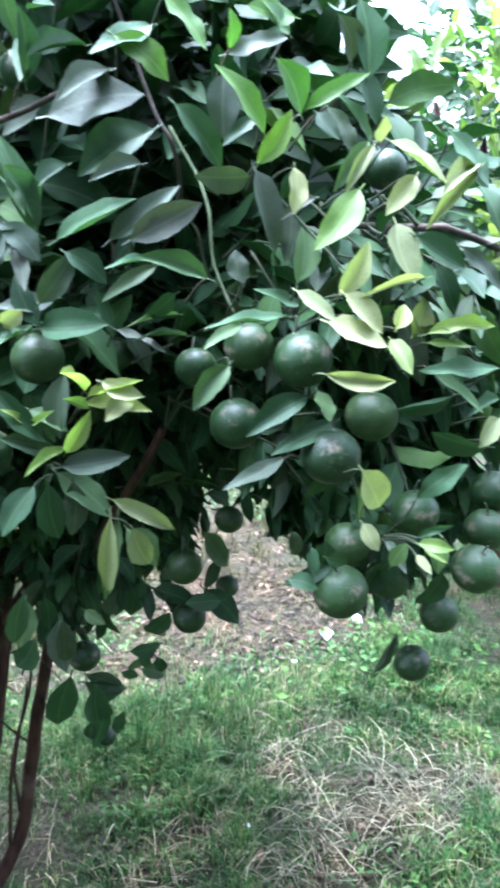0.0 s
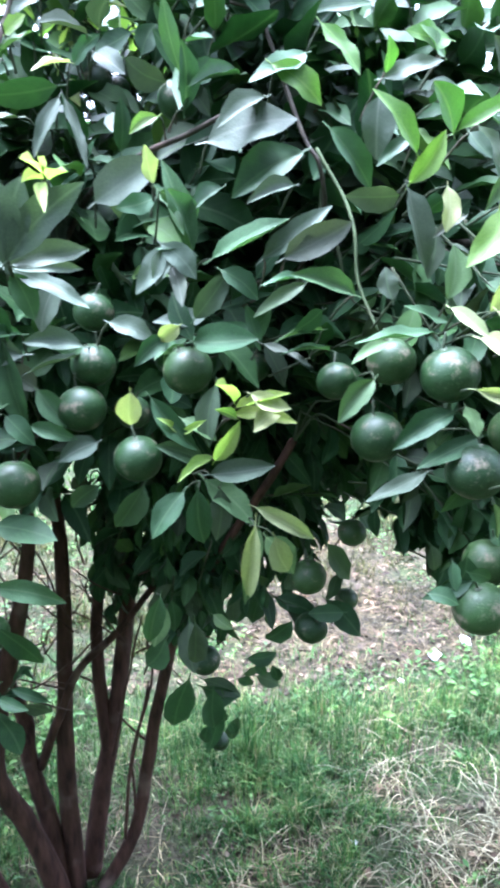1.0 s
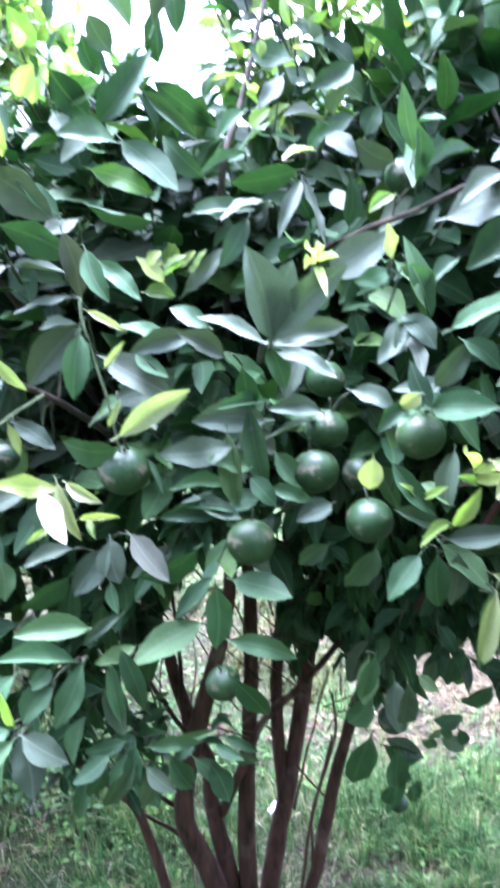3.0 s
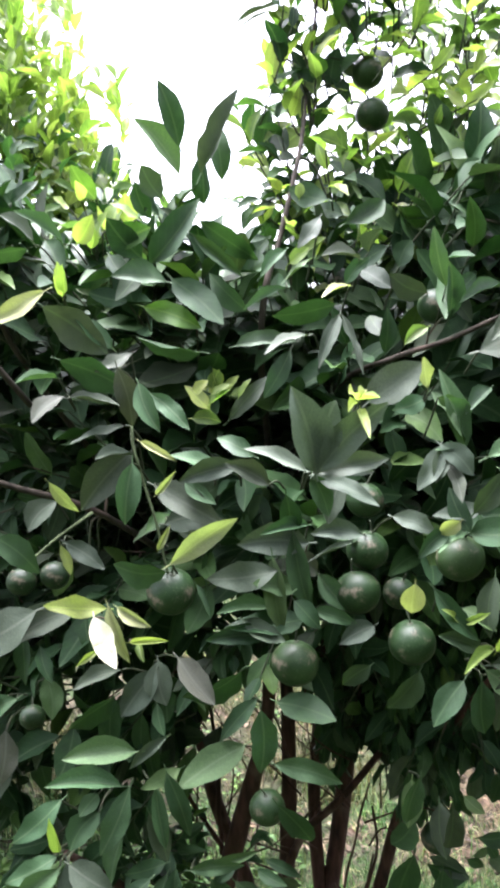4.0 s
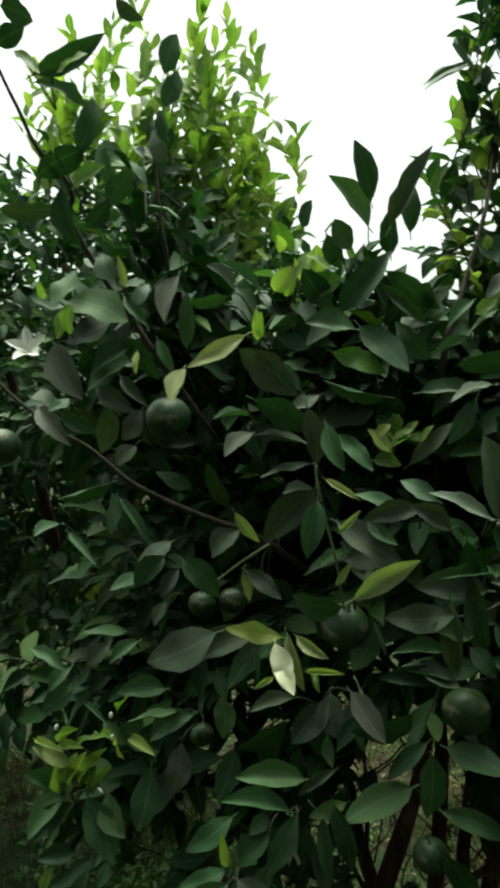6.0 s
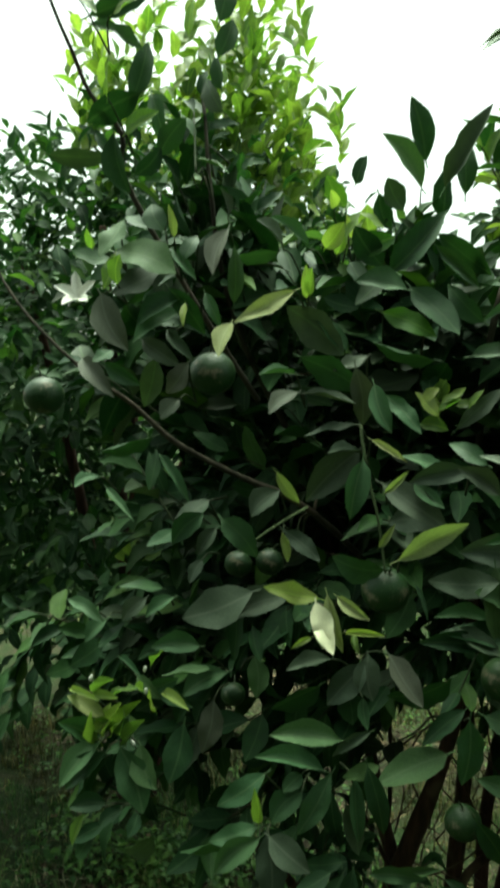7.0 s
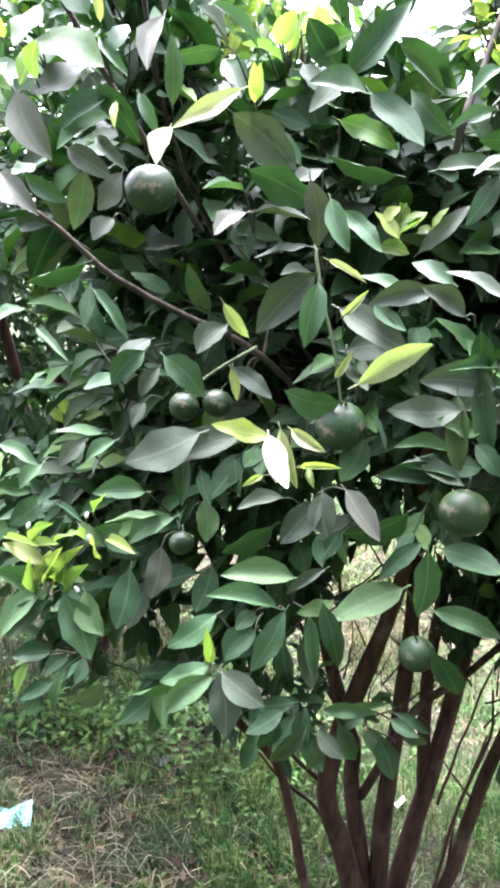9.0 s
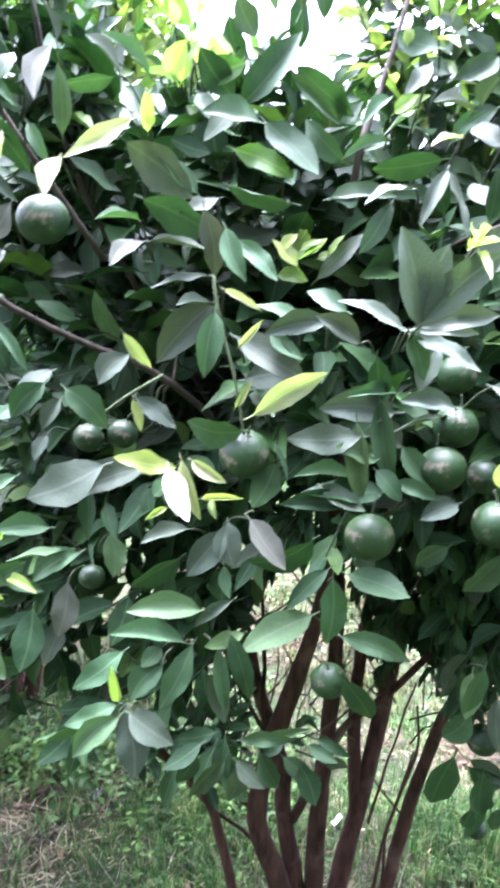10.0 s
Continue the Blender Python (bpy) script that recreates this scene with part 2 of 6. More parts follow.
def plain(name, color, rough=0.6):
    m, n, l, p = material(name)
    x = noise_node(n, l, 25, 4)
    r = ramp(n, [(0.3, tuple(c * 0.8 for c in color)), (0.7, color)])
    l.new(x.outputs["Fac"], r.inputs["Fac"])
    l.new(r.outputs["Color"], p.inputs["Base Color"])
    p.inputs["Roughness"].default_value = rough
    return m


cream_mat = plain("cream_leaf", (0.72, 0.72, 0.48), 0.5)
petal_mat = plain("white_petal", (0.82, 0.82, 0.74), 0.5)
scrap_white = plain("white_scrap", (0.75, 0.76, 0.74), 0.5)
scrap_cyan = plain("turquoise_scrap", (0.30, 0.68, 0.62), 0.4)


# ---- mesh helpers ----
rng = np.random.default_rng(7)


def unit(v):
    v = np.asarray(v, float)
    return v / np.maximum(np.linalg.norm(v, axis=-1, keepdims=True), 1e-9)


def mesh_from(name, verts, faces, material_, uv=None, smooth=True):
    me = bpy.data.meshes.new(name)
    me.from_pydata(np.asarray(verts).tolist(), [], faces if isinstance(faces, list) else faces.tolist())
    if uv is not None:
        layer = me.uv_layers.new(name="UVMap")
        loops = np.empty(len(me.loops), dtype=np.int32)
        me.loops.foreach_get("vertex_index", loops)
        layer.data.foreach_set("uv", np.asarray(uv, np.float32)[loops].ravel())
    me.materials.append(material_)
    if smooth:
        me.polygons.foreach_set("use_smooth", np.ones(len(me.polygons), dtype=bool))
    me.update()
    return me


def part(name, me, parent, label="", kind=""):
    ob = new(name, me)
    ob.parent = parent
    return tagged(ob, label=label, kind=kind)


def leaf_shape(columns, fold, curl, wave=0.0, bend=0.0, full=0.5, twist=0.0):
    """A citrus leaf of length 1 along +y with its upper side to +z: vertices, faces, uv."""
    v = np.array([0.0, 0.06, 0.16, 0.29, 0.43, 0.57, 0.70, 0.81, 0.90, 0.96, 1.0])
    w = np.array([0.06, 0.30, 0.66, 0.92, 1.0, 0.96, 0.82, 0.60, 0.35, 0.16, 0.02]) * (1 + 0.05 * np.sin(v * 19 + full * 90)) * full * 0.5
    u = np.linspace(-1, 1, columns)
    verts, uv = [], []
    for a, half in zip(v, w):
        for b in u:
            z = fold * half * abs(b) - curl * a * a + wave * half * abs(b) * math.sin(a * 11 + (2 if b > 0 else 0))
            verts.append((b * half + bend * math.sin(a * 3.1) + 0.5 * bend * a * a, a, z + twist * a * b * half))
            uv.append((0.5 + b * half / full, a))
    faces = [(r * columns + c, r * columns + c + 1, (r + 1) * columns + c + 1, (r + 1) * columns + c) for r in range(len(v) - 1) for c in range(columns - 1)]
    k = len(verts)
    verts += [(-0.012, -0.13, 0.012), (0.012, -0.13, 0.012), (0.014, 0.01, 0.0), (-0.014, 0.01, 0.0), (0.0, -0.13, -0.01), (0.0, 0.01, -0.02)]
    uv += [(0.5, 0)] * 6
    faces += [(k, k + 1, k + 2, k + 3), (k, k + 3, k + 5, k + 4), (k + 1, k + 4, k + 5, k + 2)]
    return np.array(verts), faces, np.array(uv)


SHAPES = [leaf_shape(3, f, c, 0.15, b, w, t) for f, c, b, w, t in ((0.7, 0.16, 0.05, 0.43, 0.4), (0.4, 0.30, -0.06, 0.46, -0.5), (0.95, 0.10, 0.07, 0.38, 0.3), (0.55, 0.40, 0.02, 0.42, -0.4), (0.25, -0.06, -0.05, 0.47, 0.6))]
FINE = [leaf_shape(5, f, c, w, b, full, t) for f, c, w, b, full, t in ((0.75, 0.20, 0.16, 0.06, 0.46, 0.5), (0.45, 0.30, 0.26, -0.08, 0.50, -0.5), (1.0, 0.12, 0.14, 0.09, 0.42, 0.3), (0.6, 0.34, 0.20, 0.03, 0.47, -0.6), (0.3, 0.10, 0.30, -0.07, 0.52, 0.45), (1.15, 0.24, 0.16, 0.04, 0.40, 0.1))]


def axes_for(d, nrm):
    d = unit(d)
    z = unit(nrm - d * (nrm * d).sum(-1, keepdims=True))
    return np.cross(d, z), d, z


def leaf_mass(name, base, d, nrm, length, material_, wide=None):
    """Many leaves in one mesh: foot, direction, upper side and length of each."""
    x, y, z = axes_for(d, nrm)
    kinds = rng.integers(0, len(SHAPES), len(base))
    broad = length if wide is None else wide / 0.47
    verts, faces, uv, count = [], [], [], 0
    for k, (v, f, t) in enumerate(SHAPES):
        some = np.nonzero(kinds == k)[0]
        if not len(some):
            continue
        p_ = base[some, None] + broad[some, None, None] * v[None, :, :1] * x[some, None] + length[some, None, None] * (v[None, :, 1:2] * y[some, None] + v[None, :, 2:] * z[some, None])
        verts.append(p_.reshape(-1, 3))
        uv.append(np.tile(t, (len(some), 1)))
        offs = count + np.arange(len(some))[:, None, None] * len(v)
        faces += (np.array(f)[None] + offs).reshape(-1, 4).tolist()
        count += len(some) * len(v)
    return mesh_from(name, np.concatenate(verts), faces, material_, np.concatenate(uv))


def sprig(tip, way, count, size, droop=0.35, spread=0.95, face=0.6):
    """The leaves of one shoot that ends at tip and grows along way: feet, directions, upper sides, lengths, and the shoot's own line."""
    way = unit(way)
    long = 0.024 * count
    side = unit(np.cross(way, (0.3, 0.2, 1.0)))
    other = np.cross(way, side)
    rows = []
    start = rng.uniform(0, 6.28)
    for i in range(count):
        s = i / max(count - 1, 1)
        foot = tip - way * long * (1 - s) + np.array((0, 0, -0.02)) * (1 - s) * s
        a = start + i * 2.4
        out = np.cos(a) * side + np.sin(a) * other
        lean = spread * (1.0 - 0.45 * s)
        d = unit(way * (1.05 - 0.6 * lean + 0.5 * s) + out * lean + np.array((0, 0, -droop)) + rng.normal(0, 0.16, 3))
        up = unit(np.array((0, -face, 0.85)) + 0.45 * way + rng.normal(0, 0.38, 3))
        rows.append((foot, d, up, size * rng.uniform(0.72, 1.15) * (1 - 0.25 * (s > 0.9))))
    return rows, [tip - way * long * 1.25, tip - way * long * 0.5, tip]


def tube(points, radii, sides=8):
    """A tapered round limb along points: vertices and faces."""
    pts = np.array(points, float)
    # smooth the line
    t = np.linspace(0, len(pts) - 1, (len(pts) - 1) * 4 + 1)
    i = np.clip(t.astype(int), 0, len(pts) - 2)
    f = (t - i)[:, None]
    p0, p1, p2, p3 = pts[np.maximum(i - 1, 0)], pts[i], pts[i + 1], pts[np.minimum(i + 2, len(pts) - 1)]
    line = 0.5 * (2 * p1 + (p2 - p0) * f + (2 * p0 - 5 * p1 + 4 * p2 - p3) * f**2 + (3 * p1 - p0 - 3 * p2 + p3) * f**3)
    r = np.interp(t, np.linspace(0, len(pts) - 1, len(radii)), radii)
    ways = unit(np.gradient(line, axis=0))
    a = unit(np.cross(ways, (0.31, 0.9, 0.17)))
    b = np.cross(ways, a)
    ang = np.linspace(0, 2 * math.pi, sides, endpoint=False)
    verts = (line[:, None] + r[:, None, None] * (np.cos(ang)[None, :, None] * a[:, None] + np.sin(ang)[None, :, None] * b[:, None])).reshape(-1, 3)
    k = np.arange(len(line) - 1)[:, None] * sides
    c = np.arange(sides)[None]
    d = (c + 1) % sides
    faces = np.stack([k + c, k + d, k + sides + d, k + sides + c], -1).reshape(-1, 4).tolist()
    faces.append(list(range(sides))[::-1])
    faces.append(list(range(len(verts) - sides, len(verts))))
    return verts, faces


def knobbly(verts, amount, seed):
    return np.array([np.array(v) + amount * np.array(noise.noise_vector(Vector(v) * 14 + Vector((seed, 0, 0)))) for v in verts])


def tubes_mesh(name, lines, material_):
    """Several limbs in one mesh: each a pair of points and radii."""
    verts, faces, k = [], [], 0
    for pts, radii in lines:
        v, f = tube(pts, radii, 5)
        verts.append(v)
        faces += [[i + k for i in q] for q in f]
        k += len(v)
    return mesh_from(name, np.concatenate(verts), faces, material_)


# ---- ground ----
def ground_height(x, y):
    return 0.022 * noise.noise(Vector((x * 1.7, y * 1.7, 0))) + 0.016 * noise.noise(Vector((x * 6, y * 6, 3))) + 0.008 * noise.noise(Vector((x * 15, y * 15, 5)))


ticks = np.sinh(np.linspace(-7.6, 7.6, 141)) * 0.4
gx, gy = np.meshgrid(ticks, ticks + 1.0)
gv = np.array([(x, y, ground_height(x, y) if abs(x) < 12 and abs(y) < 12 else 0.0) for x, y in zip(gx.ravel(), gy.ravel())])
q = (np.arange(140)[:, None] * 141 + np.arange(140)[None]).reshape(-1)
# beds of straw: x, y, half widths, weight
STRAW = [(1.2, 1.05, 0.55, 0.42, 1.0), (0.75, 0.75, 0.3, 0.2, 0.8), (1.3, -0.1, 0.38, 0.16, 0.9), (0.6, -0.02, 0.22, 0.10, 0.8), (-0.85, 0.35, 0.32, 0.26, 1.0), (-0.75, 0.05, 0.3, 0.10, 0.8),
         (-0.45, 0.6, 0.2, 0.14, 0.9), (0.1, 1.65, 1.5, 0.5, 0.45), (-0.3, 2.4, 1.4, 0.4, 0.4), (0.15, 0.85, 0.75, 0.16, 0.45), (1.3, 1.7, 0.5, 0.5, 0.6), (1.5, 2.6, 0.9, 0.3, 0.6), (0.95, 0.1, 0.1, 0.3, 0.5), (0.8, -0.2, 0.7, 0.12, 0.55), (-0.3, 0.1, 0.25, 0.1, 0.5)]


def straw_share(x, y):
    s = 0.13 + 0 * x
    for a, b, ra, rb, w in STRAW:
        s = np.maximum(s, w * np.exp(-(((x - a) / ra) ** 2 + ((y - b) / rb) ** 2)))
    return s


ground_mesh = mesh_from("ground", gv, np.stack([q, q + 1, q + 142, q + 141], -1), ground_mat)
mulch = ground_mesh.attributes.new("mulch", "FLOAT", "POINT")
mulch.data.foreach_set("value", straw_share(gv[:, 0], gv[:, 1]).astype(np.float32))
tagged(new("ground", ground_mesh), label="uneven orchard soil with turf and straw mulch", category="ground", kind="structure")


def blades(name, xy, height, width, lean, material_, label, lie=0.0):
    """Thin pointed blades in one mesh; lie lays them flat on the ground."""
    k = len(xy)
    ang, tilt = rng.uniform(0, 2 * math.pi, k), rng.uniform(0.15, 1.0, k) * lean
    z = np.array([ground_height(a, b) for a, b in xy])
    foot = np.c_[xy, z + 0.002 + lie * rng.uniform(0, 0.02, k)]
    out = np.c_[np.cos(ang), np.sin(ang), np.zeros(k)]
    side = np.c_[-np.sin(ang), np.cos(ang), np.zeros(k)] * width[:, None]
    up = np.array((0, 0, 1.0))
    if lie:
        rise = rng.uniform(-0.02, 0.25, k)[:, None]
        mid = foot + height[:, None] * 0.5 * (out + rise * up * 0.6)
        tip = foot + height[:, None] * (out + rise * up * 0.3 + 0.25 * np.c_[-np.sin(ang), np.cos(ang), np.zeros(k)] * rng.uniform(-1, 1, k)[:, None])
        mid[:, 2] = np.maximum(mid[:, 2], foot[:, 2] + 0.001)
        tip[:, 2] = np.maximum(tip[:, 2], foot[:, 2] - 0.004)
    else:
        mid = foot + height[:, None] * (0.55 * up + 0.3 * tilt[:, None] * out)
        tip = foot + height[:, None] * ((1.0 - 0.35 * tilt[:, None]) * up + tilt[:, None] * out)
    verts = np.stack([foot - side, foot + side, mid + side * 0.8, mid - side * 0.8, tip], 1).reshape(-1, 3)
    o = np.arange(k)[:, None] * 5
    faces = (o + np.array([[0, 1, 2, 3]])).tolist() + (o + np.array([[3, 2, 4]])).tolist()
    return tagged(new(name, mesh_from(name, verts, faces, material_)), label=label, category=name, kind="stuff")


def scatter(count, x0, x1, y0, y1):
    return np.c_[rng.uniform(x0, x1, count), rng.uniform(y0, y1, count)]


def patch_at(xy, scale, seed):
    return np.array([noise.noise(Vector((p_[0] * scale, p_[1] * scale, seed))) for p_ in xy])


xy = np.concatenate([scatter(150000, -1.7, 2.3, -0.45, 2.6), scatter(80000, -1.2, 1.9, -0.45, 0.6)])
lush = patch_at(xy, 2.2, 9)
keep_ = (rng.uniform(0, 1, len(xy)) > straw_share(xy[:, 0], xy[:, 1]) * 1.05) & (rng.uniform(-0.75, 0.35, len(xy)) < lush)
xy, lush = xy[keep_], lush[keep_]
tuss = patch_at(xy, 9.0, 33)
keep_ = rng.uniform(-0.5, 0.25, len(xy)) < tuss
xy, lush, tuss = xy[keep_], lush[keep_], tuss[keep_]
tall = (0.75 + 0.9 * np.clip(tuss, -0.3, 0.6)) * (0.024 + 0.072 * np.clip(lush + 0.4, 0, 1) * rng.uniform(0.3, 1.2, len(xy)))
dry_part = xy[:, 1] + 0.35 * patch_at(xy, 2.0, 50) > 1.0
for part_, mat, label in ((~dry_part, grass_mat, "short green orchard grass growing through mulch"), (dry_part, yellow_grass_mat, "yellowing dry grass of the open lane")):
    blades("grass", xy[part_], tall[part_], rng.uniform(0.0010, 0.0025, part_.sum()), 1.0, mat, label)
xy = scatter(2600, -1.6, 2.2, -0.4, 2.0)
xy = xy[(patch_at(xy, 2.2, 9) > 0.12) & (straw_share(xy[:, 0], xy[:, 1]) < 0.4)]
blades("tall_grass", xy, rng.uniform(0.07, 0.17, len(xy)), rng.uniform(0.0010, 0.0020, len(xy)), 0.7, grass_mat, "taller thin grass blades in tufts")
xy = scatter(34000, -4.5, 5.0, -5.0, -0.45)
blades("grass", xy, rng.uniform(0.03, 0.08, len(xy)), rng.uniform(0.003, 0.006, len(xy)), 0.9, grass_mat, "patchy grass of the lane between the rows")
soft = np.r_[rng.normal((0.62, 0.42), (0.30, 0.14), (2600, 2)), rng.normal((1.35, 0.42), (0.25, 0.10), (900, 2)), rng.normal((-0.2, 0.35), (0.25, 0.12), (700, 2))]
blades("tall_grass", soft, rng.uniform(0.05, 0.13, len(soft)), rng.uniform(0.0008, 0.0016, len(soft)), 0.9, grass_mat, "soft wispy tall grass beside the stems")
tuft_xy = np.r_[rng.normal((0.60, 0.33), 0.018, (45, 2)), rng.normal((0.66, 0.30), 0.012, (20, 2)), rng.normal((0.86, 0.5), 0.02, (25, 2))]
blades("tall_grass", tuft_xy, rng.uniform(0.10, 0.24, len(tuft_xy)), rng.uniform(0.0012, 0.0022, len(tuft_xy)), 0.5, grass_mat, "tuft of taller grass blades")
xy = scatter(60000, -5, 6, 2.4, 9)
blades("grass", xy, rng.uniform(0.03, 0.08, len(xy)), rng.uniform(0.003, 0.006, len(xy)), 0.9, grass_mat, "patchy grass farther along the orchard lane")
xy = scatter(150000, -1.7, 2.6, -0.45, 3.2)
share = straw_share(xy[:, 0], xy[:, 1]) + 0.22 * np.clip(patch_at(xy, 3.1, 4), 0, 1)
xy = xy[rng.uniform(0, 1, len(xy)) < share * (0.75 + 0.6 * patch_at(xy, 7.0, 14))]
stout = scatter(900, -1.7, 2.4, -0.45, 2.4)
stout = stout[rng.uniform(0, 1, len(stout)) < straw_share(stout[:, 0], stout[:, 1]) + 0.05]
far_off = stout[:, 1] > 0.45
for sticks, mat, label in ((stout[far_off], dry_leaf_mat, "thin dry brown twigs lying on the mulch"), (stout[~far_off], hay_mat, "pale broken stalks lying in the grass")):
    blades("dry_twig_litter", sticks, rng.uniform(0.04, 0.15, len(sticks)), rng.uniform(0.0014, 0.0032, len(sticks)), 0.5, mat, label, 1.0)
brown = xy[:, 1] > 0.45 + 0.1 * np.sin(xy[:, 0] * 5)
for bed_xy, mat, label in ((xy[~brown], straw_mat, "dry pale straw mulch lying on the soil"), (xy[brown], brown_straw_mat, "older brown straw mulch between the rows")):
    blades("straw", bed_xy, rng.uniform(0.015, 0.095, len(bed_xy)), rng.uniform(0.0005, 0.0015, len(bed_xy)), 0.5, mat, label, 1.0)


def hay(name, patches, material_, label):
    """Long dry stalks, curved and tangled, in one mesh: patches of x, y, half widths and count."""
    verts, faces, k = [], [], 0
    for x, y, wx, wy, count in patches:
        for a, b in rng.normal((x, y), (wx, wy), (2 * count, 2)):
            long, way, turn, wide = rng.uniform(0.04, 0.15), rng.uniform(0, 6.28), rng.normal(0, 0.4), rng.uniform(0.0006, 0.0014)
            lift, arch = rng.uniform(0.004, 0.03), rng.uniform(0, 0.03)
            for i in range(6):
                s_ = i / 5
                w_ = wide * (1 - 0.6 * s_)
                z = ground_height(a, b) + lift + arch * math.sin(3.14 * s_)
                verts += [(a - w_ * math.sin(way), b + w_ * math.cos(way), z), (a + w_ * math.sin(way), b - w_ * math.cos(way), z + 0.0006)]
                a, b, way = a + long / 5 * math.cos(way), b + long / 5 * math.sin(way), way + turn / 5
            faces += [(k + 2 * i, k + 2 * i + 1, k + 2 * i + 3, k + 2 * i + 2) for i in range(5)]
            k += 12
    tagged(new(name, mesh_from(name, verts, faces, material_)), label=label, category=name, kind="stuff")


hay("straw", [(1.30, -0.12, 0.20, 0.10, 225), (0.98, 0.08, 0.16, 0.14, 105), (1.15, 0.30, 0.25, 0.14, 75), (0.62, -0.06, 0.16, 0.06, 65), (0.9, -0.2, 0.3, 0.08, 105), (-0.68, 0.04, 0.2, 0.07, 105), (-0.80, 0.36, 0.2, 0.12, 87), (-0.48, 0.56, 0.09, 0.05, 50), (0.2, 0.25, 0.5, 0.25, 55)],
    hay_mat, "long pale dry stalks tangled over the grass")


def litter(name, count, size, material_, label, lift, inside):
    """Small leaf blades lying about, or held low by weeds, in one mesh."""
    xy = scatter(count, -1.7, 2.3, -0.45, 2.4)
    share = straw_share(xy[:, 0], xy[:, 1])
    xy = xy[(share > 0.25) | (rng.uniform(0, 1, len(xy)) < 0.05)] if inside else xy[(share < 0.5) & (patch_at(xy, 1.6, 21) > 0.02)]
    k = len(xy)
    base = np.c_[xy, [ground_height(a, b) + rng.uniform(0.004, 0.012 + lift) for a, b in xy]]
    ang = rng.uniform(0, 6.28, k)
    d = np.c_[np.cos(ang), np.sin(ang), rng.uniform(-0.1, 0.35, k)]
    up = np.c_[rng.normal(0, 0.35, k), rng.normal(0, 0.35, k), np.ones(k)]
    tagged(new(name, leaf_mass(name, base, d, up, rng.uniform(0.6, 1.3, k) * size, material_)), label=label, category=name, kind="stuff")


litter("dead_leaf_litter", 6000, 0.03, dry_leaf_mat, "brown dead leaves scattered over the mulch", 0.006, True)
litter("weed_leaves", 15000, 0.022, weed_mat, "small round leaves of low weeds in the grass", 0.03, False)

xy = np.r_[rng.normal((-0.75, 0.68), (0.25, 0.10), (900, 2)), rng.normal((-0.25, 0.6), (0.2, 0.12), (400, 2)), rng.normal((1.5, 0.45), (0.2, 0.12), (160, 2))]
ang = rng.uniform(0, 6.28, len(xy))
base = np.c_[xy, [ground_height(a, b) + rng.uniform(0.01, 0.09) for a, b in xy]]
tagged(new("weed_leaves", leaf_mass("weed_leaves", base, np.c_[np.cos(ang), np.sin(ang), rng.uniform(-0.1, 0.6, len(xy))], np.c_[rng.normal(0, 0.35, (len(xy), 2)), np.ones(len(xy))], rng.uniform(0.018, 0.045, len(xy)), weed_mat)),
       label="bright green broad-leaved weeds at the tree's foot", category="weeds", kind="stuff")

# ---- the fruiting citrus tree ----
tree = tagged(new("citrus_tree"), label="multi-stemmed citrus tree heavy with green fruit", category="tree")
tree.location = (0.09, -0.02, 0)
bpy.context.view_layer.update()
BACK = Matrix.Translation(-tree.location)


def on_tree(name, me, label="", kind="", parent=None):
    ob = part(name, me, parent or tree, label, kind)
    if parent is None:
        ob.matrix_parent_inverse = BACK
    return ob


STEMS = [
    ([(0.068, -0.03, -0.03), (0.011, -0.06, 0.245), (-0.044, -0.1, 0.44), (-0.02, -0.1, 0.611), (0.024, -0.12, 0.77), (0.073, -0.15, 0.984), (0.09, -0.25, 1.3)], (0.030, 0.024, 0.020, 0.010)),
    ([(0.08, 0.0, -0.03), (0.043, 0.0, 0.22), (0.014, 0.0, 0.401), (0.009, 0.02, 0.496), (-0.048, 0.05, 0.662), (-0.093, 0.1, 0.827), (-0.2, 0.05, 1.3)], (0.026, 0.020, 0.017, 0.009)),
    ([(0.093, 0.0, -0.03), (0.092, 0.0, 0.347), (0.107, 0.0, 0.577), (0.12, 0.02, 0.783), (0.119, 0.05, 0.976), (0.1, 0.1, 1.5)], (0.027, 0.021, 0.018, 0.009)),
]
STEMS += [
    ([(0.12, 0.03, -0.03), (0.163, 0.06, 0.206), (0.214, 0.1, 0.422), (0.264, 0.12, 0.722), (0.297, 0.15, 0.928), (0.4, 0.1, 1.4)], (0.029, 0.024, 0.020, 0.010)),
    ([(0.189, 0.08, 0.33), (0.18, 0.12, 0.573), (0.199, 0.16, 0.781), (0.228, 0.2, 0.971), (0.25, 0.3, 1.5)], (0.018, 0.016, 0.009)),
    ([(0.13, -0.02, -0.03), (0.236, -0.02, 0.152), (0.284, -0.02, 0.378), (0.327, -0.05, 0.608), (0.375, -0.1, 0.788), (0.55, -0.3, 1.2)], (0.019, 0.017, 0.014, 0.008)),
]
STEMS += [
    ([(0.0, -0.05, -0.03), (-0.052, -0.08, 0.09), (-0.095, -0.1, 0.277), (-0.135, -0.12, 0.464), (-0.179, -0.16, 0.584), (-0.3, -0.3, 0.8)], (0.014, 0.012, 0.008)),
    ([(0.036, 0.0, 0.367), (0.089, -0.03, 0.517), (0.138, -0.03, 0.624), (0.222, -0.03, 0.704), (0.309, -0.05, 0.82)], (0.012, 0.010, 0.008)),
]
for i, (pts, radii) in enumerate(STEMS):
    v, f = tube(pts, [r * 0.92 for r in radii], 12)
    on_tree("stem", mesh_from("stem", knobbly(v, 0.004, i), f, bark))
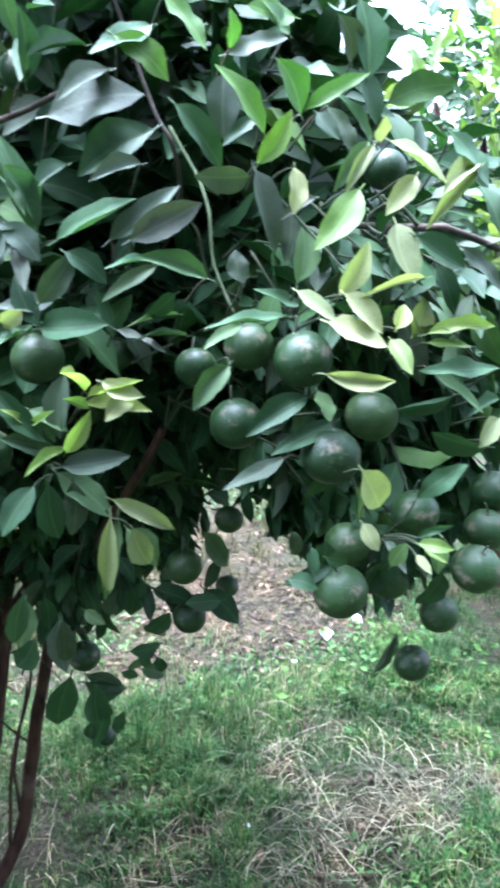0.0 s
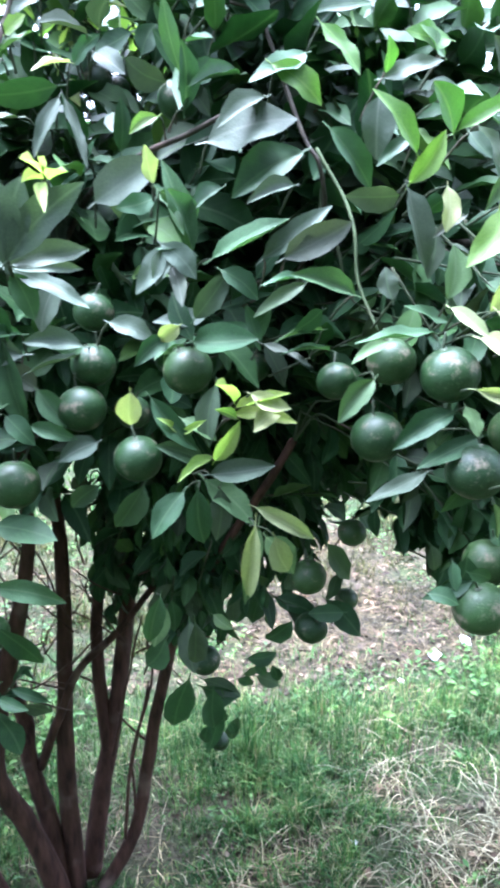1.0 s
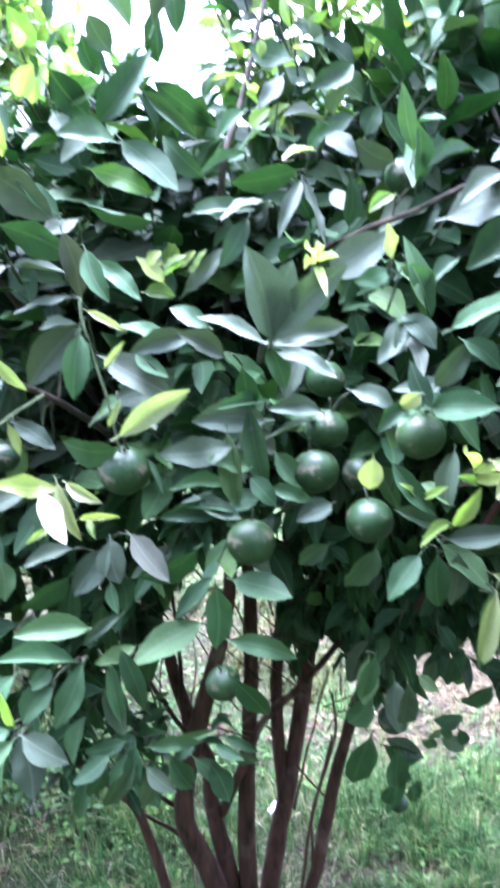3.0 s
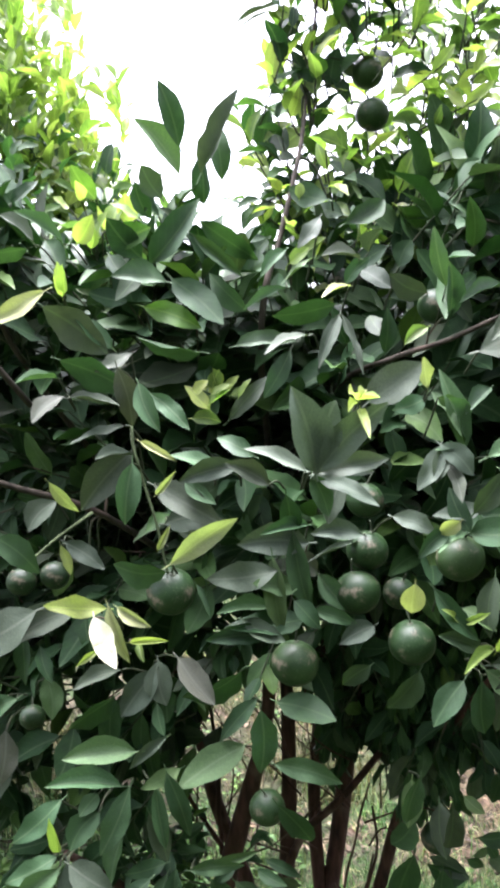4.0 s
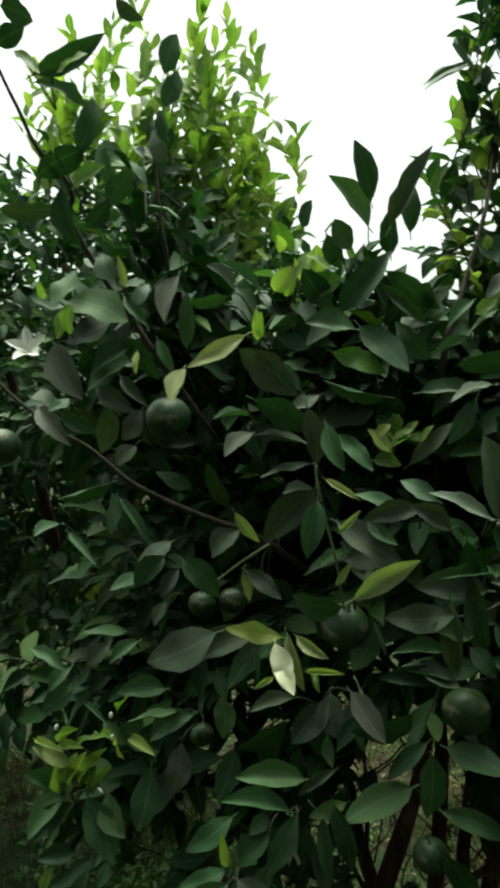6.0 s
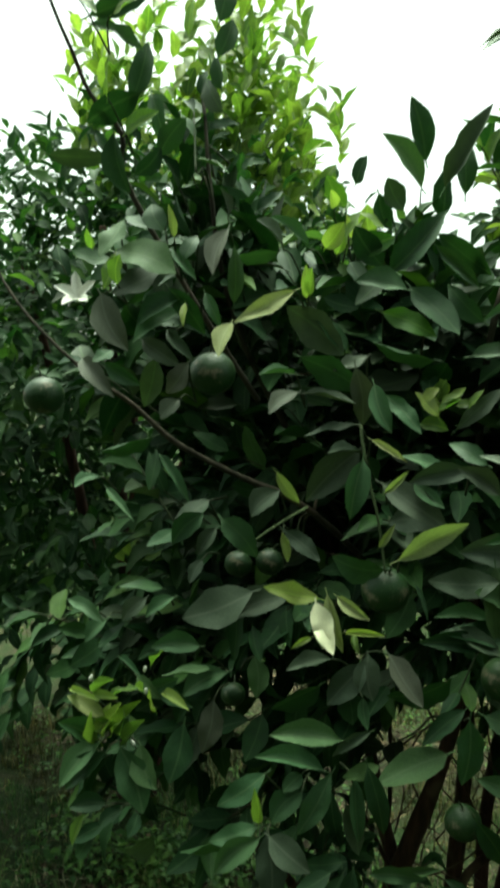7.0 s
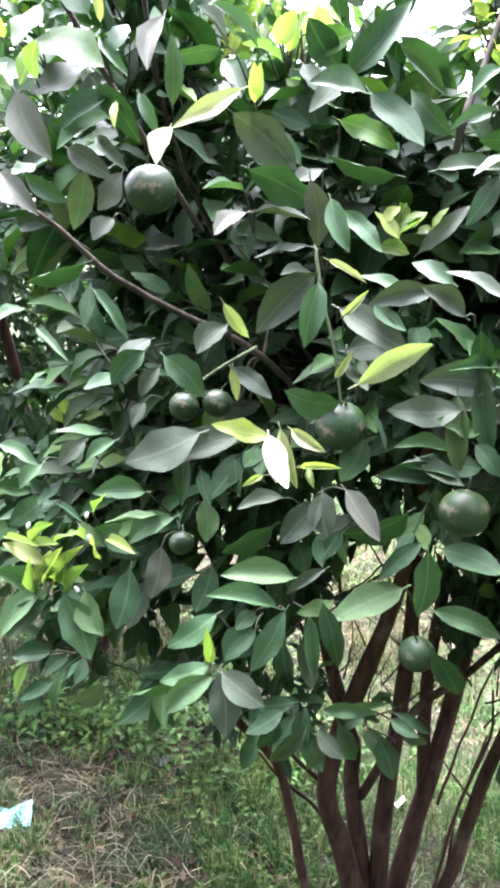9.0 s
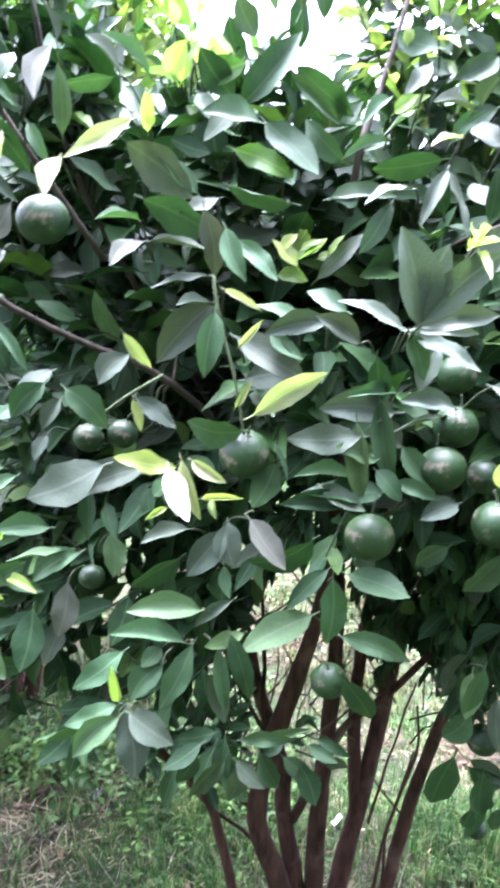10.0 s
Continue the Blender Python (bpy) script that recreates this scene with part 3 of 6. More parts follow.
TWIGS = [
    ([(0.218, -0.030, 0.155), (0.229, -0.050, 0.296), (0.254, -0.060, 0.458), (0.295, -0.050, 0.582), (0.290, -0.050, 0.697)], 0.0045),
    ([(0.202, -0.050, 0.409), (0.223, -0.050, 0.513), (0.250, -0.060, 0.635), (0.283, -0.060, 0.759)], 0.0035),
    ([(-0.004, -0.030, 0.275), (-0.074, -0.050, 0.373), (-0.139, -0.080, 0.446), (-0.196, -0.100, 0.525)], 0.0050),
    ([(-0.039, -0.080, 0.445), (-0.103, -0.100, 0.509), (-0.141, -0.120, 0.573), (-0.181, -0.120, 0.676)], 0.0050),
]
TWIGS += [
    ([(-0.025, -0.080, 0.628), (-0.079, -0.100, 0.741), (-0.118, -0.120, 0.850)], 0.0060),
    ([(-0.037, -0.060, 0.614), (-0.037, -0.050, 0.823), (-0.050, -0.050, 1.000)], 0.0060),
    ([(0.040, 0.000, 0.393), (0.085, 0.000, 0.488), (0.104, 0.020, 0.578)], 0.0060),
    ([(0.304, -0.020, 0.384), (0.239, 0.000, 0.449), (0.214, 0.020, 0.475)], 0.0030),
]
TWIGS += [
    ([(0.246, -0.020, 0.210), (0.242, -0.040, 0.363), (0.266, -0.050, 0.476), (0.290, -0.050, 0.590)], 0.0040),
]
for i, (pts, wide) in enumerate(TWIGS):
    v, f = tube(pts, (wide, wide * 0.6), 6)
    on_tree("twig", mesh_from("twig", knobbly(v, 0.004, 50 + i), f, bark))
BOUGHS = [
    ([(-0.05, 0.0, 1.2), (-0.2, -0.25, 1.4), (-0.312, -0.35, 1.47), (-0.409, -0.42, 1.528), (-0.474, -0.45, 1.589), (-0.518, -0.5, 1.63), (-0.62, -0.52, 1.72), (-0.7, -0.5, 1.82)], (0.0065, 0.0045, 0.0015)),
    ([(0.45, 0.0, 1.2), (0.53, -0.22, 1.42), (0.55, -0.42, 1.55), (0.532, -0.48, 1.634), (0.513, -0.45, 1.685), (0.48, -0.35, 1.85)], (0.0034, 0.0028)),
    ([(0.12, 0.05, 1.4), (0.22, -0.16, 1.60), (0.30, -0.36, 1.658), (0.36, -0.43, 1.68), (0.42, -0.47, 1.71)], (0.006, 0.0045, 0.003)),
]
BOUGHS += [
    ([(0.5, 0.0, 1.4), (0.72, -0.35, 1.52), (0.834, -0.6, 1.536), (0.887, -0.6, 1.533), (0.967, -0.6, 1.506)], (0.006, 0.005)),
    ([(0.1, 0.0, 1.4), (0.086, -0.25, 1.718), (0.13, -0.2, 1.879), (0.17, -0.15, 2.017), (0.20, -0.02, 2.162), (0.24, 0.02, 2.42)], (0.007, 0.0025)),
    ([(-0.15, 0.05, 1.3), (-0.35, -0.2, 1.7), (-0.40, -0.28, 1.95), (-0.42, -0.28, 2.12)], (0.007, 0.0025)),
]
BOUGHS += [
    ([(-0.3, -0.3, 1.6), (-0.477, -0.46, 1.909), (-0.486, -0.49, 1.997), (-0.531, -0.51, 2.051), (-0.551, -0.53, 2.105), (-0.572, -0.54, 2.155), (-0.606, -0.54, 2.235)], (0.005, 0.0035, 0.0022)),
    ([(0.35, 0.1, 1.3), (0.6, 0.2, 1.7), (0.7, 0.2, 2.1)], (0.009, 0.004)),
]
for i, (pts, radii) in enumerate(BOUGHS):
    v, f = tube(pts, radii, 8)
    on_tree("limb", mesh_from("limb", knobbly(v, 0.003, 20 + i), f, limb_bark))
young_twig = bark_material("young_green_twig", (0.045, 0.065, 0.028), (0.09, 0.12, 0.055))
SHOOTS = [
    [(-0.12, -0.40, 1.62), (-0.107, -0.508, 1.555), (-0.095, -0.518, 1.505), (-0.081, -0.529, 1.456), (-0.072, -0.539, 1.413), (-0.065, -0.545, 1.376)],
    [(0.532, -0.46, 1.662), (0.555, -0.50, 1.603), (0.561, -0.54, 1.553), (0.561, -0.56, 1.489), (0.575, -0.60, 1.43)],
    [(-0.20, -0.36, 1.43), (-0.25, -0.42, 1.40), (-0.296, -0.442, 1.364)],
]
for i, pts in enumerate(SHOOTS):
    v, f = tube(pts, (0.0026, 0.0018), 6)
    on_tree("green_shoot", mesh_from("green_shoot", knobbly(v, 0.002, 80 + i), f, young_twig), "young pale green shoot")
WOOD = np.concatenate([np.array(p_)[-4:] for p_, _ in STEMS] + [np.array(p_) for p_, _ in BOUGHS])
WOOD = WOOD[WOOD[:, 2] > 0.75]


# thin dead twigs criss-crossing between the stems
rng = np.random.default_rng(77)
dead = []
for _ in range(34):
    a = np.array((rng.uniform(-0.1, 0.34), rng.uniform(-0.12, 0.15), rng.uniform(0.55, 0.95)))
    way = unit(np.array((rng.normal(0.1, 0.6), rng.normal(0, 0.4), rng.uniform(0.3, 1.0))))
    b = a + way * rng.uniform(0.06, 0.15)
    c = b + unit(way + rng.normal(0, 0.45, 3)) * rng.uniform(0.05, 0.13)
    dead.append(([a, b, c], (0.0024, 0.0018, 0.0009)))
    dead.append(([b, b + unit(way + rng.normal(0, 0.8, 3)) * rng.uniform(0.03, 0.09)], (0.0015, 0.0008)))
on_tree("twig_mass", tubes_mesh("twig_mass", dead, bark), "thin dead twigs between the stems", "stuff")


# the crown: shoots filling its volume, open under the skirt
def crown_floor(x, y):
    """The height of the crown's skirt over a place: its outer face, its middle and its back."""
    face = np.interp(x, [-0.7, -0.45, -0.2, -0.05, 0.1, 0.35, 0.42, 0.58, 0.64, 0.70, 0.76, 1.1], [0.9, 0.80, 0.85, 1.05, 1.18, 1.14, 1.0, 1.02, 1.22, 1.22, 1.05, 1.05])
    middle = np.interp(x, [-0.7, -0.4, -0.15, 0.0, 0.28, 0.38, 0.62, 0.70, 0.8, 1.1], [0.8, 0.66, 0.72, 1.1, 1.12, 0.86, 0.82, 1.15, 1.15, 1.05])
    return np.where(y < -0.42, face, np.where(y < 0.0, middle, 1.16))


def crown_top(x, y):
    return np.interp(x, [-0.7, -0.5, -0.4, -0.25, 0.0, 0.1, 0.25, 0.5, 1.1], [1.85, 2.05, 2.0, 1.86, 1.85, 1.86, 1.98, 2.05, 1.7]) + np.clip(y + 0.2, -1, 0.1) * 0.3


def crown_face(x):
    return np.interp(x, [-0.6, -0.3, 0.1, 0.6, 1.0], [-0.30, -0.32, -0.38, -0.52, -0.54])


rng = np.random.default_rng(23)
shoots = []
while len(shoots) < 1400:
    a = rng.uniform((-0.68, -0.66, 0.65), (1.15, 0.75, 2.25))
    if not crown_floor(a[0], a[1]) < a[2] < crown_top(a[0], a[1]) or a[1] < crown_face(a[0]) + (0.07 if a[2] > 1.5 else 0.0):
        continue
    if 0.38 < a[0] < 0.58 and 1.08 < a[2] < 1.38 and a[1] < -0.05 or -0.36 < a[0] < -0.1 and 1.36 < a[2] < 1.56 and a[1] < -0.12:
        continue  # deep hollows between the leafy shoots
    if 0.18 < a[0] < 0.36 and 1.75 < a[2] < 1.86 and a[1] < 0.0:
        continue  # the two high fruits hang in the open
    e = np.array(((a[0] - 0.2) / 1.1, (a[1] - 0.05) / 0.9, (a[2] - 1.4) / 1.1))
    if np.linalg.norm(e * (1, 1, 0.75)) > 1.05:
        continue
    shoots.append(a)


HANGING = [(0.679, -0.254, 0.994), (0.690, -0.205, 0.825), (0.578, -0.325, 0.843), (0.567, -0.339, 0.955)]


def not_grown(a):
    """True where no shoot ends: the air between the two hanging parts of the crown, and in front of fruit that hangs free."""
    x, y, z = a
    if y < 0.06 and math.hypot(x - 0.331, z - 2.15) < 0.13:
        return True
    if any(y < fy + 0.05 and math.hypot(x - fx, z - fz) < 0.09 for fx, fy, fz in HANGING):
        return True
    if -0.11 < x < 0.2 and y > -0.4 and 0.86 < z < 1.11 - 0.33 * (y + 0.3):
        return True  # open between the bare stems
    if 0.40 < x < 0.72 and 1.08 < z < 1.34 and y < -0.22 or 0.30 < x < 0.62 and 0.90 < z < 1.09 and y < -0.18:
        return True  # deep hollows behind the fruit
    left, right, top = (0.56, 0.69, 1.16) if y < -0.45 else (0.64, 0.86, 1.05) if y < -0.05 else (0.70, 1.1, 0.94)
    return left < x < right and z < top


def crown_mass(name, tips, centre, size, material_, label, low, high, lift=0.15, face=0.5):
    """Leafy shoots that end at the given tips and grow away from a centre, with the twigs that bear them."""
    foot, way, top, size_, twigs = [], [], [], [], []
    for a in tips:
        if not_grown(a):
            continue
        out = unit(a - np.array(centre)) * (1, 1.2, 1) + np.array((0, 0, lift)) + rng.normal(0, 0.35, 3)
        rows, line = sprig(a, out, int(rng.integers(low, high)), size, face=face)
        for f_, d_, u_, s_ in rows:
            foot.append(f_), way.append(d_), top.append(u_), size_.append(s_)
        near = WOOD[np.argmin(((WOOD - line[0]) ** 2).sum(1))]
        if np.linalg.norm(near - line[0]) < 0.12 and rng.uniform() < 0.6:
            twigs.append(([near, (near + line[0]) / 2 + np.array((0, 0, 0.03)), *line], (0.003, 0.0024, 0.0018, 0.0012)))
        else:
            twigs.append((line, (0.0022, 0.0018, 0.0012)))
    on_tree(name, leaf_mass(name, np.array(foot), np.array(way), np.array(top), np.array(size_), material_), label, "stuff")
    on_tree("twig_mass", tubes_mesh("twig_mass", twigs, twig_green), "thin green twigs", "stuff")


shoots = np.array(shoots)
high = shoots[:, 2] > 1.55
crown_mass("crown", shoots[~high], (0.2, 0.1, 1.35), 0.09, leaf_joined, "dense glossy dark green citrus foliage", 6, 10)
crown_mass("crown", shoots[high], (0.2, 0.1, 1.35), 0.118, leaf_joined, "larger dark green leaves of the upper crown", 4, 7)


def filler(count, low, high):
    return rng.uniform(low, high, (count, 3))


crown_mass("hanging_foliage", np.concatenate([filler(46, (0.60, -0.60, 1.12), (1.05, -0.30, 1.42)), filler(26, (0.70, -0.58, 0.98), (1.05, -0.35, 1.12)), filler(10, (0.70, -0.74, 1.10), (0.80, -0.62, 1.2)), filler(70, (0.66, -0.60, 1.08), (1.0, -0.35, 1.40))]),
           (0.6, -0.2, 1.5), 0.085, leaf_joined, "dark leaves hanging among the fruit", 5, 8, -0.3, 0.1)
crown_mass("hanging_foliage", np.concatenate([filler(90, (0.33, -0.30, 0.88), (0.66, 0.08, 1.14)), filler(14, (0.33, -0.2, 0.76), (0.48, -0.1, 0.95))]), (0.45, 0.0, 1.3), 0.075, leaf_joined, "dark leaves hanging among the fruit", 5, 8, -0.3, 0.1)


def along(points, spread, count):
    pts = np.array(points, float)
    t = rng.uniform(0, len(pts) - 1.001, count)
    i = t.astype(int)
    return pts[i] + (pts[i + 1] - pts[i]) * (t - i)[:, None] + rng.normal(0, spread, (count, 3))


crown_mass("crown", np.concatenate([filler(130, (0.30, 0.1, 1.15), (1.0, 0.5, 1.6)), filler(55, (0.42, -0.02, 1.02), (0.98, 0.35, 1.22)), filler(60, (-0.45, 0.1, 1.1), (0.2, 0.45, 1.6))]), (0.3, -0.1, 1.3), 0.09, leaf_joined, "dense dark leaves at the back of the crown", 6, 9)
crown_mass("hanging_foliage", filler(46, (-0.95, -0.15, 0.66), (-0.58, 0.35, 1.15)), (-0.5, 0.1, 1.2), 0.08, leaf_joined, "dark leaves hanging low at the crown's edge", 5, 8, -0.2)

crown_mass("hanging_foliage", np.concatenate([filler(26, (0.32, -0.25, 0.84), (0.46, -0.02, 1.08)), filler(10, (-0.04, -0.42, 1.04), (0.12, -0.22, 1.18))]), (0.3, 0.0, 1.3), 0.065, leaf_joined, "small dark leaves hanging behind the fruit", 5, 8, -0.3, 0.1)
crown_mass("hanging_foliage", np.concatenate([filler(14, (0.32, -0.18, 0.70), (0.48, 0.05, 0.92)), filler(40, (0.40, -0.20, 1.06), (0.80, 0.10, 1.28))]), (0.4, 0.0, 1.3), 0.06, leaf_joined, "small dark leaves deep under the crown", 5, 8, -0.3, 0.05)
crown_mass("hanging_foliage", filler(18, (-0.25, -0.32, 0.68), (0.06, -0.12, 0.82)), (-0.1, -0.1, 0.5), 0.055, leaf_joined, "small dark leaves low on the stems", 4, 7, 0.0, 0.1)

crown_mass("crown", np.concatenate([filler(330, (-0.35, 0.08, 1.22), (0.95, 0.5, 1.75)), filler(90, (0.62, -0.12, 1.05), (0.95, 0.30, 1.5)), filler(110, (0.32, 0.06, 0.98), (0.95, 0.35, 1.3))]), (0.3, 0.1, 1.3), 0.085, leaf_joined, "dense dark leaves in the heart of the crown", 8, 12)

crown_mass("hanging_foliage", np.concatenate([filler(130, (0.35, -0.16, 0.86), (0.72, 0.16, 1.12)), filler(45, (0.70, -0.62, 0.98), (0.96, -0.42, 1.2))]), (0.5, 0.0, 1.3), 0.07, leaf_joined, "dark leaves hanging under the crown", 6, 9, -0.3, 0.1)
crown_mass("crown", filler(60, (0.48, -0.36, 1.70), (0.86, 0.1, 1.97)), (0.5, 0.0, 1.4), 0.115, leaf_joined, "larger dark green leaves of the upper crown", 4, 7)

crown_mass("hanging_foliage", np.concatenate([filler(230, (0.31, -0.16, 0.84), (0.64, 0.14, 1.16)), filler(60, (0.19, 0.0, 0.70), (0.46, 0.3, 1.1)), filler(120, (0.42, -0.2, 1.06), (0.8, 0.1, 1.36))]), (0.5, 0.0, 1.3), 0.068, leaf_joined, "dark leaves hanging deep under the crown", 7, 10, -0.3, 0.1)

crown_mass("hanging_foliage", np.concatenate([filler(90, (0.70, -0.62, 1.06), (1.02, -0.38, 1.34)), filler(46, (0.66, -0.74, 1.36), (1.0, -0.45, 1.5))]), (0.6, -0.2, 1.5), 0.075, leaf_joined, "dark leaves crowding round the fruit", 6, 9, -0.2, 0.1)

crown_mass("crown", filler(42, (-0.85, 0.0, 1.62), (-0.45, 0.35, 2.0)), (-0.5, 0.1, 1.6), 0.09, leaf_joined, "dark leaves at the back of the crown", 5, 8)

# upright leafy shoots that stand out of the crown's top
crown_mass("leader_shoot", along([(0.18, -0.05, 1.95), (0.22, 0.0, 2.15), (0.27, 0.03, 2.40), (0.34, 0.06, 2.62)], 0.07, 52), (0.22, 0.05, 2.0), 0.074, far_leaf, "upright shoot with smaller lighter leaves", 4, 7, 0.5)
crown_mass("leader_shoot", along([(0.45, 0.1, 1.95), (0.5, 0.1, 2.2), (0.55, 0.1, 2.5)], 0.10, 62), (0.5, 0.1, 2.0), 0.068, light_joined, "upright shoot with smaller lighter leaves", 4, 7, 0.5)
crown_mass("leader_shoot", along([(-0.42, -0.25, 1.85), (-0.44, -0.22, 2.0), (-0.44, -0.2, 2.2)], 0.06, 22), (-0.42, -0.2, 1.8), 0.075, leaf_joined, "upright shoot with dark leaves", 4, 7, 0.5)

crown_mass("leader_shoot", along([(-0.12, -0.22, 1.84), (-0.04, -0.22, 1.95)], 0.05, 14), (-0.08, -0.1, 1.7), 0.085, leaf_joined, "upright shoot with dark leaves", 4, 7, 0.5)

crown_mass("leader_shoot", along([(-0.14, -0.12, 1.82), (-0.12, -0.1, 1.95)], 0.05, 16), (-0.1, -0.1, 1.7), 0.07, light_joined, "upright shoot with lighter leaves", 4, 7, 0.5)
crown_mass("leader_shoot", np.concatenate([along([(0.18, -0.05, 1.95), (0.22, 0.0, 2.15), (0.27, 0.03, 2.40)], 0.08, 30), along([(0.42, 0.05, 1.95), (0.52, 0.05, 2.5)], 0.09, 34)]), (0.3, 0.05, 1.9), 0.07, young_joined, "yellow-green young leaves of the upright shoots", 4, 7, 0.5)

# leaves of the outer face, one by one: foot, tip and width of each
B_SIDE, M_SIDE, D_SIDE, U_SIDE = (0, -0.66, 0.75), (0, -0.85, 0.5), (0, -1, 0.15), (0, -0.75, -0.6)
LEAF_MESHES = {}
for kind, mat in (("mature", leaf_single), ("young", young_single), ("pale", pale_single), ("light", light_sheen_single), ("dull", dull_sheen_single), ("vivid", vivid_single), ("cream", cream_mat), ("sage", sage_sheen_single)):
    LEAF_MESHES[kind] = [mesh_from("leaf", v, f, mat, t) for v, f, t in FINE]
rng = np.random.default_rng(41)
FULL = (0.46, 0.50, 0.42, 0.47, 0.52, 0.40)
stalks = []


def hang_leaves(kind, side, rows):
    """Leaves with the upper side turned roughly to side."""
    for row in rows:
        base, tip, wide = np.array(row[:3]), np.array(row[3:6]), row[6]
        d = tip - base
        long = float(np.linalg.norm(d))
        n_ = unit(np.array(side) + rng.normal(0, 0.14, 3))
        x, y, z = axes_for(d[None], n_[None])
        k = int(rng.integers(0, len(FINE)))
        ob = on_tree("leaf", LEAF_MESHES[kind][k])
        turn = Matrix(np.c_[x[0], y[0], z[0]].tolist()).to_4x4()
        ob.matrix_basis = Matrix.Translation(base) @ turn @ Matrix.Diagonal((wide / FULL[k], long, 0.7 * min(long, 0.1), 1))
        stalks.append(base)


# light ones turned upward: several stand for sheen, painted as a paler green
hang_leaves("light", B_SIDE, [
    (-0.492, -0.496, 1.823, -0.390, -0.546, 1.799, 0.060), (-0.486, -0.479, 1.872, -0.508, -0.529, 1.815, 0.041),
    (-0.379, -0.511, 1.733, -0.438, -0.561, 1.695, 0.037), (-0.493, -0.498, 1.674, -0.504, -0.548, 1.660, 0.021),
    (-0.211, -0.479, 1.648, -0.254, -0.529, 1.655, 0.019), (-0.209, -0.391, 1.844, -0.257, -0.441, 1.892, 0.027),
    (0.123, -0.388, 1.767, 0.058, -0.438, 1.743, 0.013), (0.124, -0.365, 1.826, 0.085, -0.415, 1.790, 0.021),
    (-0.439, -0.423, 1.510, -0.370, -0.473, 1.459, 0.015), (-0.531, -0.416, 1.448, -0.466, -0.466, 1.415, 0.016),
    (-0.414, -0.411, 1.383, -0.441, -0.461, 1.376, 0.029), (-0.523, -0.574, 1.303, -0.457, -0.624, 1.302, 0.019),
])
hang_leaves("light", B_SIDE, [
    (-0.498, -0.521, 1.482, -0.516, -0.571, 1.475, 0.025), (0.077, -0.563, 1.326, 0.009, -0.613, 1.350, 0.025),
    (0.130, -0.538, 1.435, 0.069, -0.588, 1.442, 0.019), (-0.340, -0.501, 1.226, -0.397, -0.551, 1.238, 0.033),
    (-0.312, -0.515, 1.198, -0.376, -0.565, 1.214, 0.021), (-0.468, -0.593, 1.163, -0.496, -0.643, 1.186, 0.018),
    (-0.452, -0.545, 1.212, -0.404, -0.595, 1.216, 0.010), (-0.469, -0.594, 1.101, -0.497, -0.644, 1.149, 0.032),
    (-0.452, -0.620, 1.116, -0.492, -0.670, 1.073, 0.035), (-0.131, -0.634, 1.125, -0.211, -0.684, 1.160, 0.028),
    (0.030, -0.576, 1.141, -0.057, -0.626, 1.116, 0.044), (-0.036, -0.398, 0.832, 0.032, -0.448, 0.892, 0.019),
])
hang_leaves("light", B_SIDE, [
    (0.499, -0.510, 1.768, 0.421, -0.560, 1.743, 0.036), (0.344, -0.532, 1.538, 0.318, -0.582, 1.600, 0.040),
    (0.365, -0.578, 1.524, 0.444, -0.628, 1.578, 0.040), (0.350, -0.529, 1.528, 0.304, -0.579, 1.549, 0.025),
    (0.338, -0.584, 1.424, 0.404, -0.634, 1.441, 0.043), (0.331, -0.581, 1.427, 0.285, -0.631, 1.427, 0.019),
    (0.469, -0.631, 1.506, 0.409, -0.681, 1.512, 0.016), (0.506, -0.583, 1.433, 0.437, -0.633, 1.441, 0.011),
    (0.516, -0.585, 1.406, 0.448, -0.635, 1.426, 0.013), (0.618, -0.674, 1.437, 0.506, -0.724, 1.455, 0.027),
    (0.867, -0.750, 1.373, 0.725, -0.800, 1.396, 0.021), (0.771, -0.754, 1.375, 0.814, -0.804, 1.341, 0.021),
])
hang_leaves("light", B_SIDE, [
    (0.873, -0.749, 1.333, 0.799, -0.799, 1.334, 0.015), (0.167, -0.349, 1.814, 0.113, -0.399, 1.786, 0.014),
    (0.371, -0.378, 1.803, 0.395, -0.428, 1.806, 0.024), (0.304, -0.527, 1.610, 0.331, -0.577, 1.555, 0.019),
    (0.112, -0.555, 1.357, 0.053, -0.605, 1.382, 0.030),
])
hang_leaves("young", M_SIDE, [
    (-0.480, -0.525, 1.816, -0.490, -0.549, 1.764, 0.023), (-0.364, -0.548, 1.742, -0.360, -0.572, 1.715, 0.011),
    (-0.204, -0.444, 1.764, -0.205, -0.468, 1.806, 0.016), (-0.164, -0.414, 1.834, -0.160, -0.438, 1.866, 0.019),
    (-0.144, -0.387, 1.863, -0.148, -0.411, 1.892, 0.012), (-0.112, -0.608, 1.307, -0.064, -0.632, 1.319, 0.010),
    (-0.101, -0.602, 1.306, -0.092, -0.626, 1.288, 0.010), (-0.161, -0.578, 1.285, -0.183, -0.602, 1.276, 0.009),
    (-0.462, -0.647, 1.022, -0.471, -0.671, 0.989, 0.015), (-0.213, -0.651, 1.051, -0.218, -0.675, 1.108, 0.016),
    (0.380, -0.642, 1.338, 0.354, -0.666, 1.356, 0.012), (0.351, -0.648, 1.288, 0.375, -0.672, 1.336, 0.022),
])
